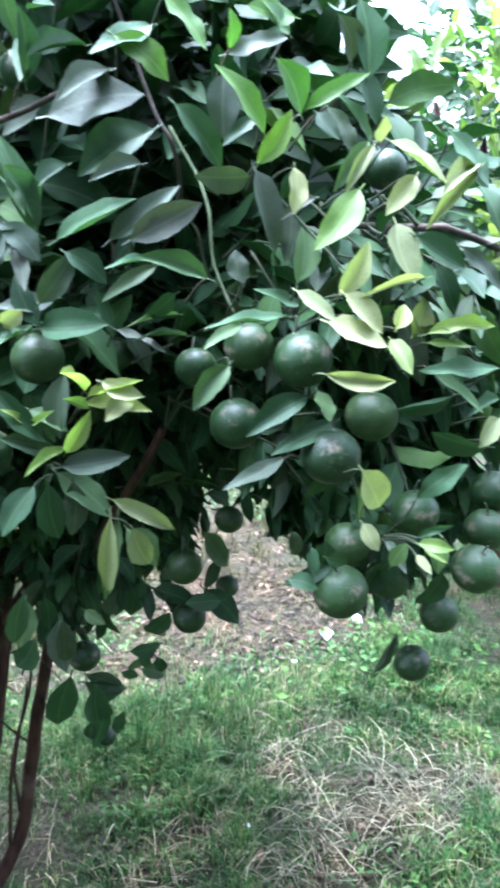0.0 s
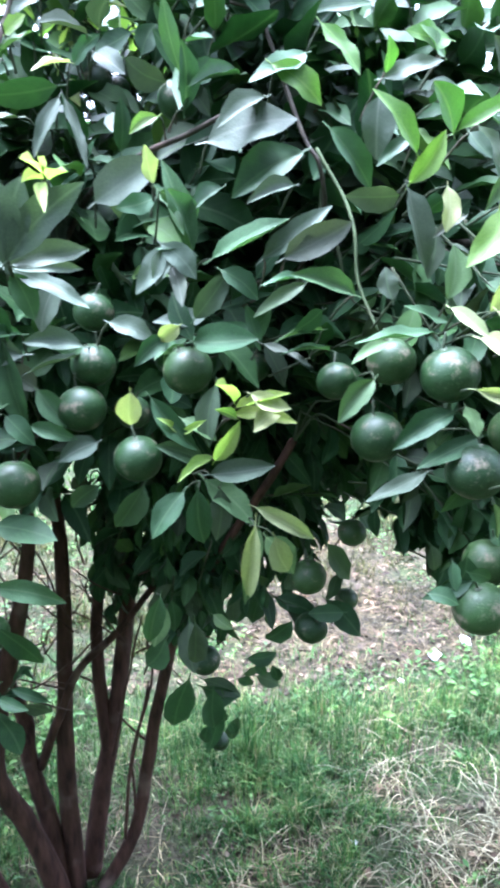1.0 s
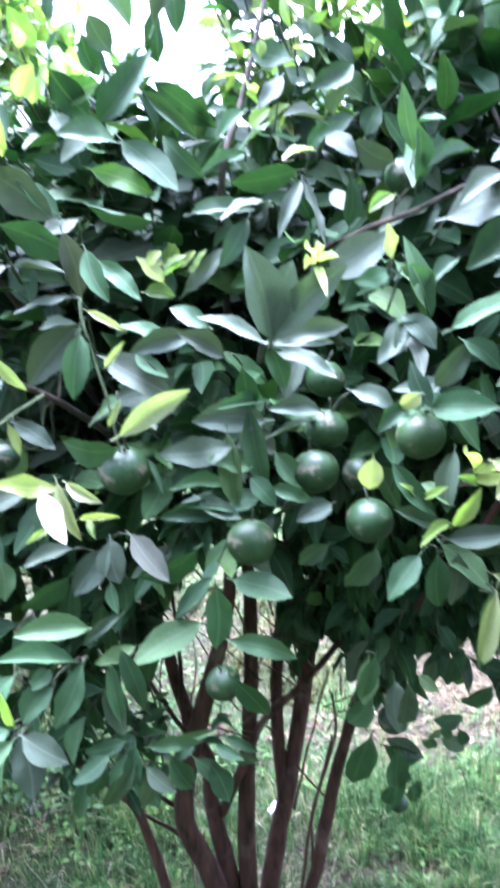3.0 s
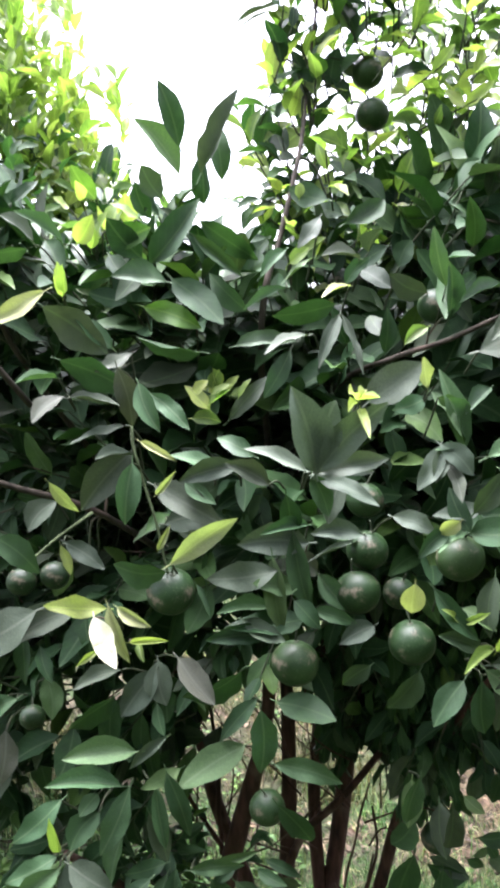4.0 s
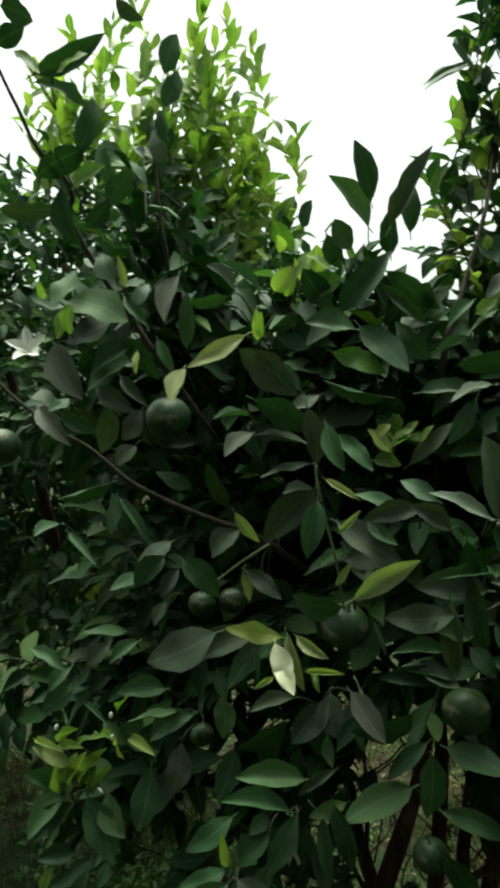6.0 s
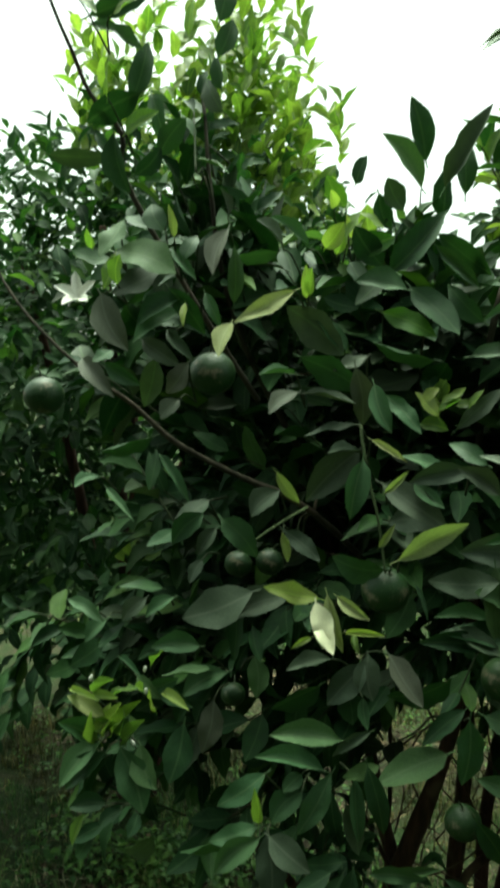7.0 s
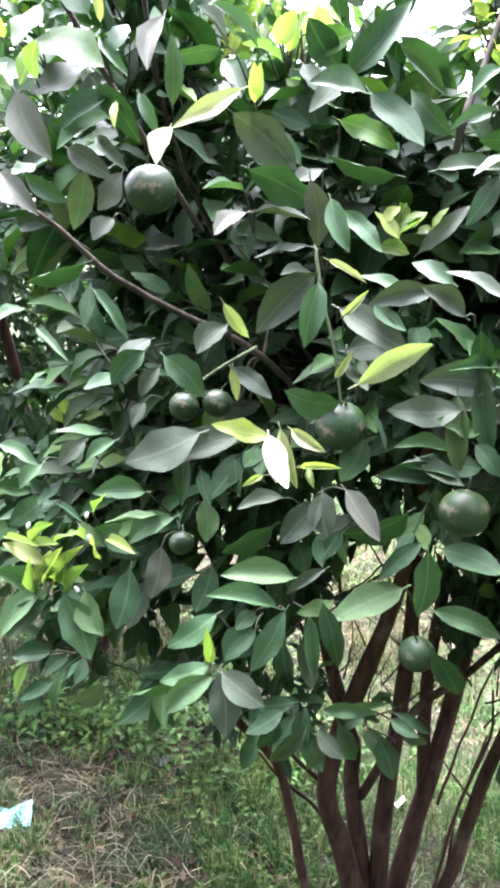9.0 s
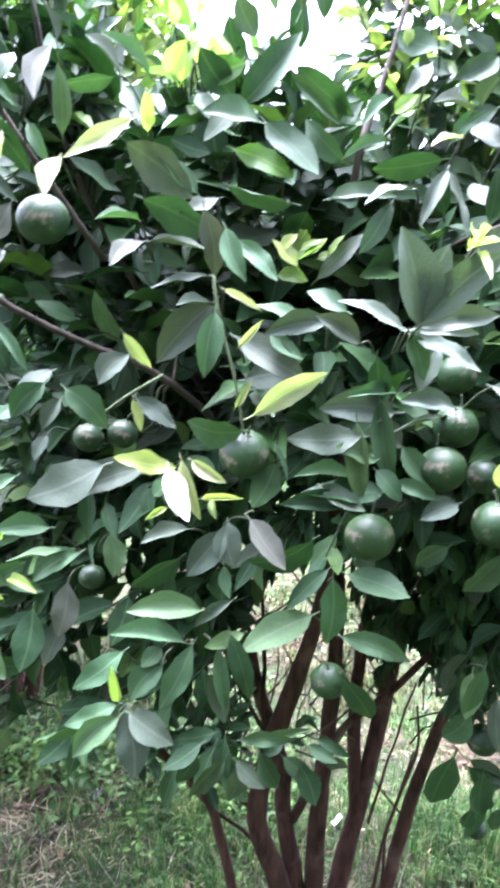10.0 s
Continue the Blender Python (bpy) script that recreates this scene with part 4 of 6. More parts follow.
hang_leaves("young", M_SIDE, [
    (0.309, -0.629, 1.321, 0.290, -0.653, 1.347, 0.011), (0.315, -0.636, 1.322, 0.337, -0.660, 1.345, 0.011),
    (0.757, -0.756, 1.422, 0.835, -0.780, 1.441, 0.018), (0.761, -0.752, 1.411, 0.807, -0.776, 1.408, 0.013),
    (0.702, -0.855, 1.209, 0.730, -0.879, 1.212, 0.016), (0.725, -0.834, 1.189, 0.740, -0.858, 1.183, 0.011),
    (0.131, -0.363, 1.807, 0.152, -0.387, 1.829, 0.026), (0.318, -0.460, 1.698, 0.281, -0.484, 1.675, 0.019),
    (-0.479, -0.551, 2.141, -0.426, -0.575, 2.155, 0.030), (-0.532, -0.573, 2.166, -0.487, -0.597, 2.125, 0.019),
    (-0.465, -0.529, 1.986, -0.416, -0.553, 2.013, 0.037), (-0.488, -0.546, 2.031, -0.478, -0.570, 2.085, 0.014),
])
hang_leaves("young", M_SIDE, [
    (0.156, 0.012, 2.375, 0.143, -0.012, 2.412, 0.021), (0.150, 0.012, 2.287, 0.135, -0.012, 2.179, 0.032),
    (0.155, 0.012, 2.342, 0.187, -0.012, 2.297, 0.032), (0.159, 0.012, 2.107, 0.126, -0.012, 2.052, 0.031),
    (-0.180, -0.431, 1.840, -0.156, -0.455, 1.873, 0.031), (-0.156, -0.413, 1.845, -0.136, -0.437, 1.880, 0.029),
    (-0.097, -0.373, 1.881, -0.128, -0.397, 1.907, 0.028), (-0.197, -0.459, 1.767, -0.197, -0.483, 1.801, 0.018),
    (-0.171, -0.426, 1.900, -0.172, -0.450, 1.919, 0.017), (-0.193, -0.410, 1.894, -0.208, -0.434, 1.906, 0.020),
    (-0.467, -0.547, 1.769, -0.460, -0.571, 1.804, 0.028), (-0.523, -0.510, 1.826, -0.525, -0.534, 1.849, 0.017),
])
hang_leaves("dull", M_SIDE, [
    (-0.416, -0.497, 1.798, -0.488, -0.521, 1.764, 0.048), (-0.499, -0.530, 1.755, -0.443, -0.554, 1.678, 0.045),
    (-0.433, -0.531, 1.690, -0.373, -0.555, 1.662, 0.029), (-0.373, -0.534, 1.605, -0.392, -0.558, 1.579, 0.027),
    (-0.332, -0.453, 1.402, -0.353, -0.477, 1.363, 0.025), (-0.260, -0.507, 1.320, -0.363, -0.531, 1.284, 0.061),
    (-0.351, -0.461, 1.351, -0.364, -0.485, 1.322, 0.023), (-0.415, -0.539, 1.306, -0.443, -0.563, 1.276, 0.026),
    (-0.111, -0.503, 1.542, -0.180, -0.527, 1.465, 0.048), (-0.234, -0.447, 1.467, -0.270, -0.471, 1.427, 0.039),
    (-0.222, -0.466, 1.409, -0.164, -0.490, 1.371, 0.028), (0.037, -0.568, 1.526, -0.037, -0.592, 1.512, 0.029),
])
hang_leaves("dull", M_SIDE, [
    (0.077, -0.571, 1.499, 0.025, -0.595, 1.534, 0.028), (-0.063, -0.552, 1.449, 0.008, -0.576, 1.458, 0.043),
    (0.082, -0.583, 1.386, -0.008, -0.607, 1.391, 0.038), (0.141, -0.531, 1.364, 0.101, -0.555, 1.396, 0.031),
    (-0.307, -0.533, 1.157, -0.320, -0.557, 1.086, 0.037), (-0.198, -0.670, 1.047, -0.189, -0.694, 0.970, 0.040),
    (-0.194, -0.674, 1.049, -0.138, -0.698, 1.029, 0.037), (-0.085, -0.576, 1.254, -0.131, -0.600, 1.198, 0.039),
    (-0.082, -0.571, 1.265, -0.070, -0.595, 1.213, 0.038), (-0.053, -0.590, 1.276, -0.001, -0.614, 1.224, 0.038),
    (0.370, -0.531, 1.661, 0.479, -0.555, 1.687, 0.063), (0.420, -0.617, 1.525, 0.491, -0.641, 1.590, 0.032),
])
hang_leaves("dull", M_SIDE, [
    (0.438, -0.644, 1.526, 0.510, -0.668, 1.571, 0.035), (0.555, -0.624, 1.703, 0.551, -0.648, 1.640, 0.039),
    (0.572, -0.679, 1.600, 0.597, -0.703, 1.517, 0.034), (0.718, -0.610, 1.726, 0.690, -0.634, 1.767, 0.034),
    (0.823, -0.714, 1.517, 0.872, -0.738, 1.465, 0.024), (0.345, -0.648, 1.271, 0.418, -0.672, 1.288, 0.030),
    (0.598, -0.713, 1.274, 0.518, -0.737, 1.263, 0.023), (0.177, -0.545, 1.496, 0.156, -0.569, 1.443, 0.032),
    (0.213, -0.563, 1.297, 0.166, -0.587, 1.283, 0.030),
])
hang_leaves("mature", M_SIDE, [
    (-0.439, -0.628, 1.106, -0.494, -0.652, 1.055, 0.032), (-0.438, -0.628, 1.031, -0.483, -0.652, 1.031, 0.028),
    (-0.410, -0.637, 1.030, -0.434, -0.661, 1.012, 0.020), (-0.156, -0.657, 1.106, -0.188, -0.681, 1.069, 0.034),
    (-0.158, -0.648, 1.125, -0.176, -0.672, 1.112, 0.022), (0.559, -0.622, 1.723, 0.623, -0.646, 1.740, 0.025),
    (0.592, -0.633, 1.660, 0.548, -0.657, 1.633, 0.018), (0.659, -0.648, 1.664, 0.680, -0.672, 1.639, 0.027),
    (0.729, -0.620, 1.713, 0.746, -0.644, 1.659, 0.034), (0.688, -0.615, 1.675, 0.713, -0.639, 1.623, 0.034),
    (0.753, -0.726, 1.530, 0.812, -0.750, 1.500, 0.035), (0.471, -0.620, 1.495, 0.406, -0.644, 1.466, 0.020),
])
hang_leaves("mature", M_SIDE, [
    (0.359, -0.621, 1.376, 0.347, -0.645, 1.304, 0.029), (0.338, -0.626, 1.282, 0.284, -0.650, 1.312, 0.027),
    (0.312, -0.638, 1.247, 0.268, -0.662, 1.202, 0.034), (0.613, -0.747, 1.357, 0.533, -0.771, 1.329, 0.028),
    (0.644, -0.752, 1.326, 0.566, -0.776, 1.306, 0.023), (0.623, -0.695, 1.453, 0.568, -0.719, 1.482, 0.020),
    (0.615, -0.766, 1.368, 0.620, -0.790, 1.339, 0.025), (0.279, -0.626, 1.366, 0.331, -0.650, 1.304, 0.026),
])
hang_leaves("dull", D_SIDE, [
    (-0.354, -0.557, 1.659, -0.392, -0.549, 1.616, 0.032), (-0.121, -0.515, 1.659, -0.108, -0.507, 1.575, 0.033),
])
hang_leaves("mature", D_SIDE, [
    (0.326, -0.667, 1.259, 0.337, -0.659, 1.180, 0.033), (0.553, -0.695, 1.480, 0.549, -0.687, 1.517, 0.025),
])
hang_leaves("mature", U_SIDE, [
    (-0.259, -0.649, 1.019, -0.317, -0.649, 0.980, 0.043), (0.356, -0.653, 1.253, 0.348, -0.653, 1.182, 0.030),
    (0.811, -0.740, 1.340, 0.733, -0.740, 1.321, 0.053), (0.829, -0.793, 1.288, 0.753, -0.793, 1.296, 0.045),
])
hang_leaves("light", M_SIDE, [
    (-0.403, -0.490, 1.830, -0.359, -0.514, 1.786, 0.018), (-0.349, -0.495, 1.763, -0.319, -0.519, 1.718, 0.018),
    (-0.094, -0.509, 1.637, -0.063, -0.533, 1.574, 0.028), (-0.078, -0.514, 1.623, -0.028, -0.538, 1.573, 0.026),
    (-0.376, -0.523, 1.306, -0.415, -0.547, 1.282, 0.024), (-0.461, -0.579, 1.281, -0.486, -0.603, 1.254, 0.025),
    (-0.103, -0.553, 1.533, -0.110, -0.577, 1.455, 0.034), (-0.253, -0.501, 1.219, -0.247, -0.525, 1.165, 0.033),
    (-0.033, -0.571, 1.508, 0.007, -0.595, 1.485, 0.022), (0.008, -0.548, 1.528, -0.044, -0.572, 1.552, 0.026),
    (-0.292, -0.520, 1.197, -0.354, -0.544, 1.160, 0.038), (-0.428, -0.584, 1.099, -0.414, -0.608, 1.149, 0.021),
])
hang_leaves("light", M_SIDE, [
    (-0.423, -0.548, 1.188, -0.382, -0.572, 1.170, 0.022), (-0.389, -0.549, 1.182, -0.333, -0.573, 1.162, 0.024),
    (-0.416, -0.631, 1.118, -0.378, -0.655, 1.037, 0.047), (-0.390, -0.622, 1.120, -0.355, -0.646, 1.074, 0.035),
    (-0.389, -0.629, 1.024, -0.398, -0.653, 1.003, 0.021), (-0.112, -0.617, 1.162, -0.202, -0.641, 1.171, 0.035),
    (-0.121, -0.629, 1.120, -0.164, -0.653, 1.044, 0.031), (-0.210, -0.630, 1.108, -0.272, -0.654, 1.070, 0.031),
    (-0.091, -0.607, 1.108, -0.076, -0.631, 1.028, 0.021), (-0.213, -0.660, 1.051, -0.273, -0.684, 1.039, 0.027),
    (-0.207, -0.674, 1.044, -0.259, -0.698, 0.997, 0.032), (-0.086, -0.577, 1.207, -0.076, -0.601, 1.174, 0.016),
])
hang_leaves("light", M_SIDE, [
    (0.069, -0.596, 1.123, 0.156, -0.620, 1.102, 0.029), (-0.064, -0.457, 0.872, 0.014, -0.481, 0.887, 0.025),
    (-0.401, -0.552, 1.172, -0.360, -0.576, 1.200, 0.024), (0.346, -0.540, 1.532, 0.313, -0.564, 1.636, 0.034),
    (0.355, -0.433, 1.709, 0.351, -0.457, 1.789, 0.028), (0.744, -0.622, 1.632, 0.696, -0.646, 1.693, 0.028),
    (0.710, -0.679, 1.633, 0.661, -0.703, 1.577, 0.020), (0.805, -0.698, 1.645, 0.853, -0.722, 1.585, 0.044),
    (0.525, -0.647, 1.482, 0.447, -0.671, 1.513, 0.027), (0.339, -0.642, 1.262, 0.395, -0.666, 1.206, 0.036),
    (0.554, -0.684, 1.431, 0.506, -0.708, 1.418, 0.017), (0.543, -0.673, 1.383, 0.495, -0.697, 1.337, 0.029),
])
hang_leaves("light", M_SIDE, [
    (0.728, -0.805, 1.240, 0.778, -0.829, 1.281, 0.026), (0.716, -0.828, 1.202, 0.747, -0.852, 1.222, 0.009),
    (0.217, -0.355, 1.772, 0.248, -0.379, 1.810, 0.024), (0.351, -0.438, 1.756, 0.331, -0.462, 1.838, 0.024),
    (0.308, -0.482, 1.598, 0.256, -0.506, 1.588, 0.028), (0.142, -0.534, 1.363, 0.184, -0.558, 1.320, 0.031),
    (0.316, -0.618, 1.335, 0.354, -0.642, 1.312, 0.027), (-0.529, -0.520, 2.144, -0.440, -0.544, 2.112, 0.021),
    (-0.442, -0.484, 2.056, -0.416, -0.508, 1.997, 0.024), (-0.041, -0.238, 1.975, -0.109, -0.262, 2.062, 0.045),
])
# pale leaves; the first is a green one, its white sheen painted as colour
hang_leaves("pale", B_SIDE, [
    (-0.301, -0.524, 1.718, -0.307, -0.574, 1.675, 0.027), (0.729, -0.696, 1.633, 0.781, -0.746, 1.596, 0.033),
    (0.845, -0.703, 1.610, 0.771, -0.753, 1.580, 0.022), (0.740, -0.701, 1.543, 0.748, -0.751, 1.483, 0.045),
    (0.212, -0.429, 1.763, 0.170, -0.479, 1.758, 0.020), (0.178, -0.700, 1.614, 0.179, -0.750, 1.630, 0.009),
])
hang_leaves("dull", B_SIDE, [
    (-0.324, -0.465, 1.862, -0.332, -0.515, 1.792, 0.031), (-0.533, -0.516, 1.660, -0.466, -0.566, 1.615, 0.030),
    (-0.194, -0.490, 1.620, -0.120, -0.540, 1.621, 0.022), (-0.209, -0.461, 1.621, -0.243, -0.511, 1.596, 0.031),
    (-0.251, -0.399, 1.845, -0.274, -0.449, 1.883, 0.044), (-0.108, -0.456, 1.679, -0.154, -0.506, 1.659, 0.020),
    (-0.120, -0.494, 1.578, -0.182, -0.544, 1.575, 0.020), (-0.355, -0.414, 1.438, -0.401, -0.464, 1.420, 0.038),
    (-0.108, -0.512, 1.539, -0.147, -0.562, 1.545, 0.022), (-0.205, -0.476, 1.312, -0.298, -0.526, 1.284, 0.044),
    (-0.074, -0.555, 1.502, 0.010, -0.605, 1.470, 0.040), (-0.134, -0.565, 1.252, -0.185, -0.615, 1.256, 0.022),
])
hang_leaves("dull", B_SIDE, [
    (0.448, -0.512, 1.716, 0.381, -0.562, 1.686, 0.031), (0.466, -0.586, 1.608, 0.403, -0.636, 1.596, 0.022),
    (0.649, -0.669, 1.571, 0.593, -0.719, 1.556, 0.014), (0.427, -0.584, 1.418, 0.478, -0.634, 1.396, 0.015),
    (0.697, -0.792, 1.185, 0.699, -0.842, 1.176, 0.012), (0.182, -0.334, 1.878, 0.140, -0.384, 1.831, 0.024),
    (0.144, -0.465, 1.693, 0.085, -0.515, 1.685, 0.029), (0.195, -0.434, 1.721, 0.161, -0.484, 1.657, 0.022),
    (0.201, -0.414, 1.723, 0.224, -0.464, 1.636, 0.016), (0.236, -0.376, 1.808, 0.180, -0.426, 1.818, 0.029),
    (0.255, -0.351, 1.820, 0.270, -0.401, 1.853, 0.032), (0.248, -0.330, 1.795, 0.282, -0.380, 1.774, 0.034),
])
hang_leaves("dull", B_SIDE, [
    (0.209, -0.512, 1.402, 0.129, -0.562, 1.401, 0.012), (0.316, -0.560, 1.514, 0.321, -0.610, 1.480, 0.019),
    (0.323, -0.513, 1.405, 0.339, -0.563, 1.375, 0.015), (0.162, 0.025, 2.353, 0.055, -0.025, 2.314, 0.047),
])
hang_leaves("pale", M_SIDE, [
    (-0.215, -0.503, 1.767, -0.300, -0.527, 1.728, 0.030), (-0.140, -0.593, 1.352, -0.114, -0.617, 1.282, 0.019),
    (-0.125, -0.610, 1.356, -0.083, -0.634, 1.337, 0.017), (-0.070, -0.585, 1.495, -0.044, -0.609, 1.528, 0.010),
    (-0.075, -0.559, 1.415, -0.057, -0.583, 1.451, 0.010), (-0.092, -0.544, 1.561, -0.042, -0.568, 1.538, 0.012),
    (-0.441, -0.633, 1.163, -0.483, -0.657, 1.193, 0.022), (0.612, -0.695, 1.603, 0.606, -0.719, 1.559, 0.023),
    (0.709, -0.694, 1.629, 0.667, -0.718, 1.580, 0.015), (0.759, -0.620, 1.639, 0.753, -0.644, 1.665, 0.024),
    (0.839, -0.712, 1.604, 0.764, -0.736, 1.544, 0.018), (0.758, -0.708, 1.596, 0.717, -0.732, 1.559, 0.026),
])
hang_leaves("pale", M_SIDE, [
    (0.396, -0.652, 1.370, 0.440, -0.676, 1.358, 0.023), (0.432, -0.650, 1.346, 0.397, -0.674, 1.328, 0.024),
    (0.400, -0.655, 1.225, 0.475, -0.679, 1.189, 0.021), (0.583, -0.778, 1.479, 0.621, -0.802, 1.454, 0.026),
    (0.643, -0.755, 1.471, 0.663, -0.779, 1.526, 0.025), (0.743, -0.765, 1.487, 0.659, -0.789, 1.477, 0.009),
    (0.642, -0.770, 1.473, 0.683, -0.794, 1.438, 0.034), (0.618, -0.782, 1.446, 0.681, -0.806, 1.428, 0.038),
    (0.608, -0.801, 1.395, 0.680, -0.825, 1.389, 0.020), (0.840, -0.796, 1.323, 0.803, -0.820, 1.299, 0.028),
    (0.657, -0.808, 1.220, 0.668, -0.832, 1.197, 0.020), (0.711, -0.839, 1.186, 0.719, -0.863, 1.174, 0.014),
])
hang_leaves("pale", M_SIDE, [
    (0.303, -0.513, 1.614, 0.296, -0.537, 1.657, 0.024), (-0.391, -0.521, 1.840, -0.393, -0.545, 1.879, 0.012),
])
hang_leaves("vivid", D_SIDE, [
    (-0.090, -0.430, 1.745, -0.008, -0.422, 1.710, 0.036),
])
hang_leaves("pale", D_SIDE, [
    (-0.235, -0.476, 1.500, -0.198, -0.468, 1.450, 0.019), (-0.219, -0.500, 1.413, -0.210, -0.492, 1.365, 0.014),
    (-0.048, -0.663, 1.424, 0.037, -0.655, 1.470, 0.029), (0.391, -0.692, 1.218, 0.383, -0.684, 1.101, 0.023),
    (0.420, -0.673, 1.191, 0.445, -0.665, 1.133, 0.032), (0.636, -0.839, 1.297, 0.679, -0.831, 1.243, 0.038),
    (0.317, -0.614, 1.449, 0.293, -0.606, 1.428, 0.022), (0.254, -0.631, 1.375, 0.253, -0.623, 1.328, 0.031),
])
hang_leaves("young", B_SIDE, [
    (-0.159, -0.511, 1.321, -0.230, -0.561, 1.351, 0.029), (-0.467, -0.603, 1.179, -0.431, -0.653, 1.231, 0.013),
    (-0.449, -0.611, 1.123, -0.418, -0.661, 1.195, 0.025), (-0.451, -0.592, 1.172, -0.391, -0.642, 1.213, 0.016),
    (-0.447, -0.586, 1.112, -0.402, -0.636, 1.189, 0.023), (-0.455, -0.608, 1.108, -0.461, -0.658, 1.177, 0.020),
    (-0.402, -0.547, 1.206, -0.373, -0.597, 1.252, 0.015), (-0.494, -0.626, 1.191, -0.434, -0.676, 1.208, 0.012),
    (-0.474, -0.596, 1.170, -0.419, -0.646, 1.201, 0.019), (-0.430, -0.595, 1.116, -0.420, -0.645, 1.179, 0.028),
    (-0.418, -0.605, 1.110, -0.388, -0.655, 1.174, 0.023), (-0.407, -0.569, 1.174, -0.406, -0.619, 1.210, 0.018),
])
hang_leaves("young", B_SIDE, [
    (-0.385, -0.570, 1.146, -0.381, -0.620, 1.199, 0.011), (-0.375, -0.568, 1.176, -0.327, -0.618, 1.187, 0.017),
    (-0.486, -0.602, 1.107, -0.433, -0.652, 1.165, 0.021), (0.378, -0.636, 1.357, 0.355, -0.686, 1.399, 0.022),
    (0.383, -0.625, 1.347, 0.435, -0.675, 1.379, 0.018), (0.378, -0.627, 1.338, 0.441, -0.677, 1.347, 0.018),
    (0.353, -0.633, 1.286, 0.304, -0.683, 1.285, 0.015), (0.713, -0.751, 1.417, 0.714, -0.801, 1.397, 0.022),
    (0.179, -0.693, 1.613, 0.164, -0.743, 1.631, 0.015), (0.182, -0.653, 1.611, 0.201, -0.703, 1.621, 0.015),
    (0.177, -0.713, 1.605, 0.179, -0.763, 1.584, 0.012), (0.177, -0.691, 1.610, 0.161, -0.741, 1.608, 0.009),
])
hang_leaves("light", D_SIDE, [
    (0.053, -0.615, 1.210, 0.048, -0.607, 1.113, 0.038), (0.606, -0.724, 1.482, 0.612, -0.716, 1.542, 0.030),
    (0.734, -0.626, 1.706, 0.726, -0.618, 1.796, 0.038), (0.290, -0.485, 1.026, 0.274, -0.477, 0.937, 0.033),
    (0.306, -0.555, 1.603, 0.337, -0.547, 1.585, 0.019),
])
hang_leaves("young", D_SIDE, [
    (-0.452, -0.632, 1.133, -0.439, -0.624, 1.176, 0.022), (0.753, -0.733, 1.419, 0.778, -0.725, 1.463, 0.034),
    (0.687, -0.804, 1.439, 0.701, -0.796, 1.465, 0.020), (0.188, -0.004, 2.185, 0.168, 0.004, 2.133, 0.036),
])
hang_leaves("cream", M_SIDE, [
    (-0.151, -0.631, 1.351, -0.139, -0.655, 1.300, 0.029), (-0.154, -0.633, 1.333, -0.125, -0.657, 1.293, 0.023),
])
hang_leaves("vivid", M_SIDE, [
    (0.450, -0.536, 1.750, 0.509, -0.560, 1.709, 0.037), (0.507, -0.551, 1.793, 0.550, -0.575, 1.736, 0.034),
    (0.560, -0.629, 1.728, 0.558, -0.653, 1.758, 0.025), (0.637, -0.628, 1.764, 0.575, -0.652, 1.771, 0.031),
    (0.592, -0.652, 1.641, 0.542, -0.676, 1.706, 0.036), (0.586, -0.651, 1.608, 0.613, -0.675, 1.665, 0.026),
    (0.639, -0.646, 1.663, 0.607, -0.670, 1.713, 0.042), (0.643, -0.651, 1.666, 0.707, -0.675, 1.711, 0.028),
    (0.681, -0.718, 1.580, 0.619, -0.742, 1.528, 0.037), (0.629, -0.633, 1.746, 0.597, -0.657, 1.777, 0.031),
    (-0.155, -0.397, 1.907, -0.181, -0.421, 1.952, 0.030), (-0.139, -0.373, 1.846, -0.085, -0.397, 1.869, 0.042),
])
# rosettes coloured with the sky's sheen
hang_leaves("sage", M_SIDE, [
    (0.129, -0.663, 1.529, 0.106, -0.687, 1.628, 0.050), (0.132, -0.653, 1.528, 0.158, -0.677, 1.611, 0.046),
    (0.134, -0.667, 1.531, 0.213, -0.691, 1.606, 0.038), (0.134, -0.652, 1.525, 0.210, -0.676, 1.551, 0.028),
    (0.131, -0.603, 1.519, 0.204, -0.627, 1.528, 0.018), (0.131, -0.599, 1.517, 0.213, -0.623, 1.475, 0.026),
    (0.125, -0.588, 1.518, 0.056, -0.612, 1.560, 0.027), (0.232, -0.449, 1.593, 0.302, -0.473, 1.654, 0.055),
    (0.129, -0.540, 1.410, 0.035, -0.564, 1.417, 0.044), (0.203, -0.546, 1.419, 0.135, -0.570, 1.433, 0.028),
    (0.304, -0.567, 1.539, 0.268, -0.591, 1.491, 0.028), (0.311, -0.567, 1.535, 0.296, -0.591, 1.497, 0.024),
])
hang_leaves("sage", M_SIDE, [
    (0.304, -0.570, 1.542, 0.341, -0.594, 1.505, 0.031), (0.358, -0.571, 1.457, 0.293, -0.595, 1.460, 0.027),
    (0.236, -0.590, 1.453, 0.285, -0.614, 1.437, 0.026),
])
extra = {"mature": [], "young": [], "pale": [], "light": []}


def more_leaves(kind, side, rows):
    extra[kind] += [(*row, *side) for row in rows]


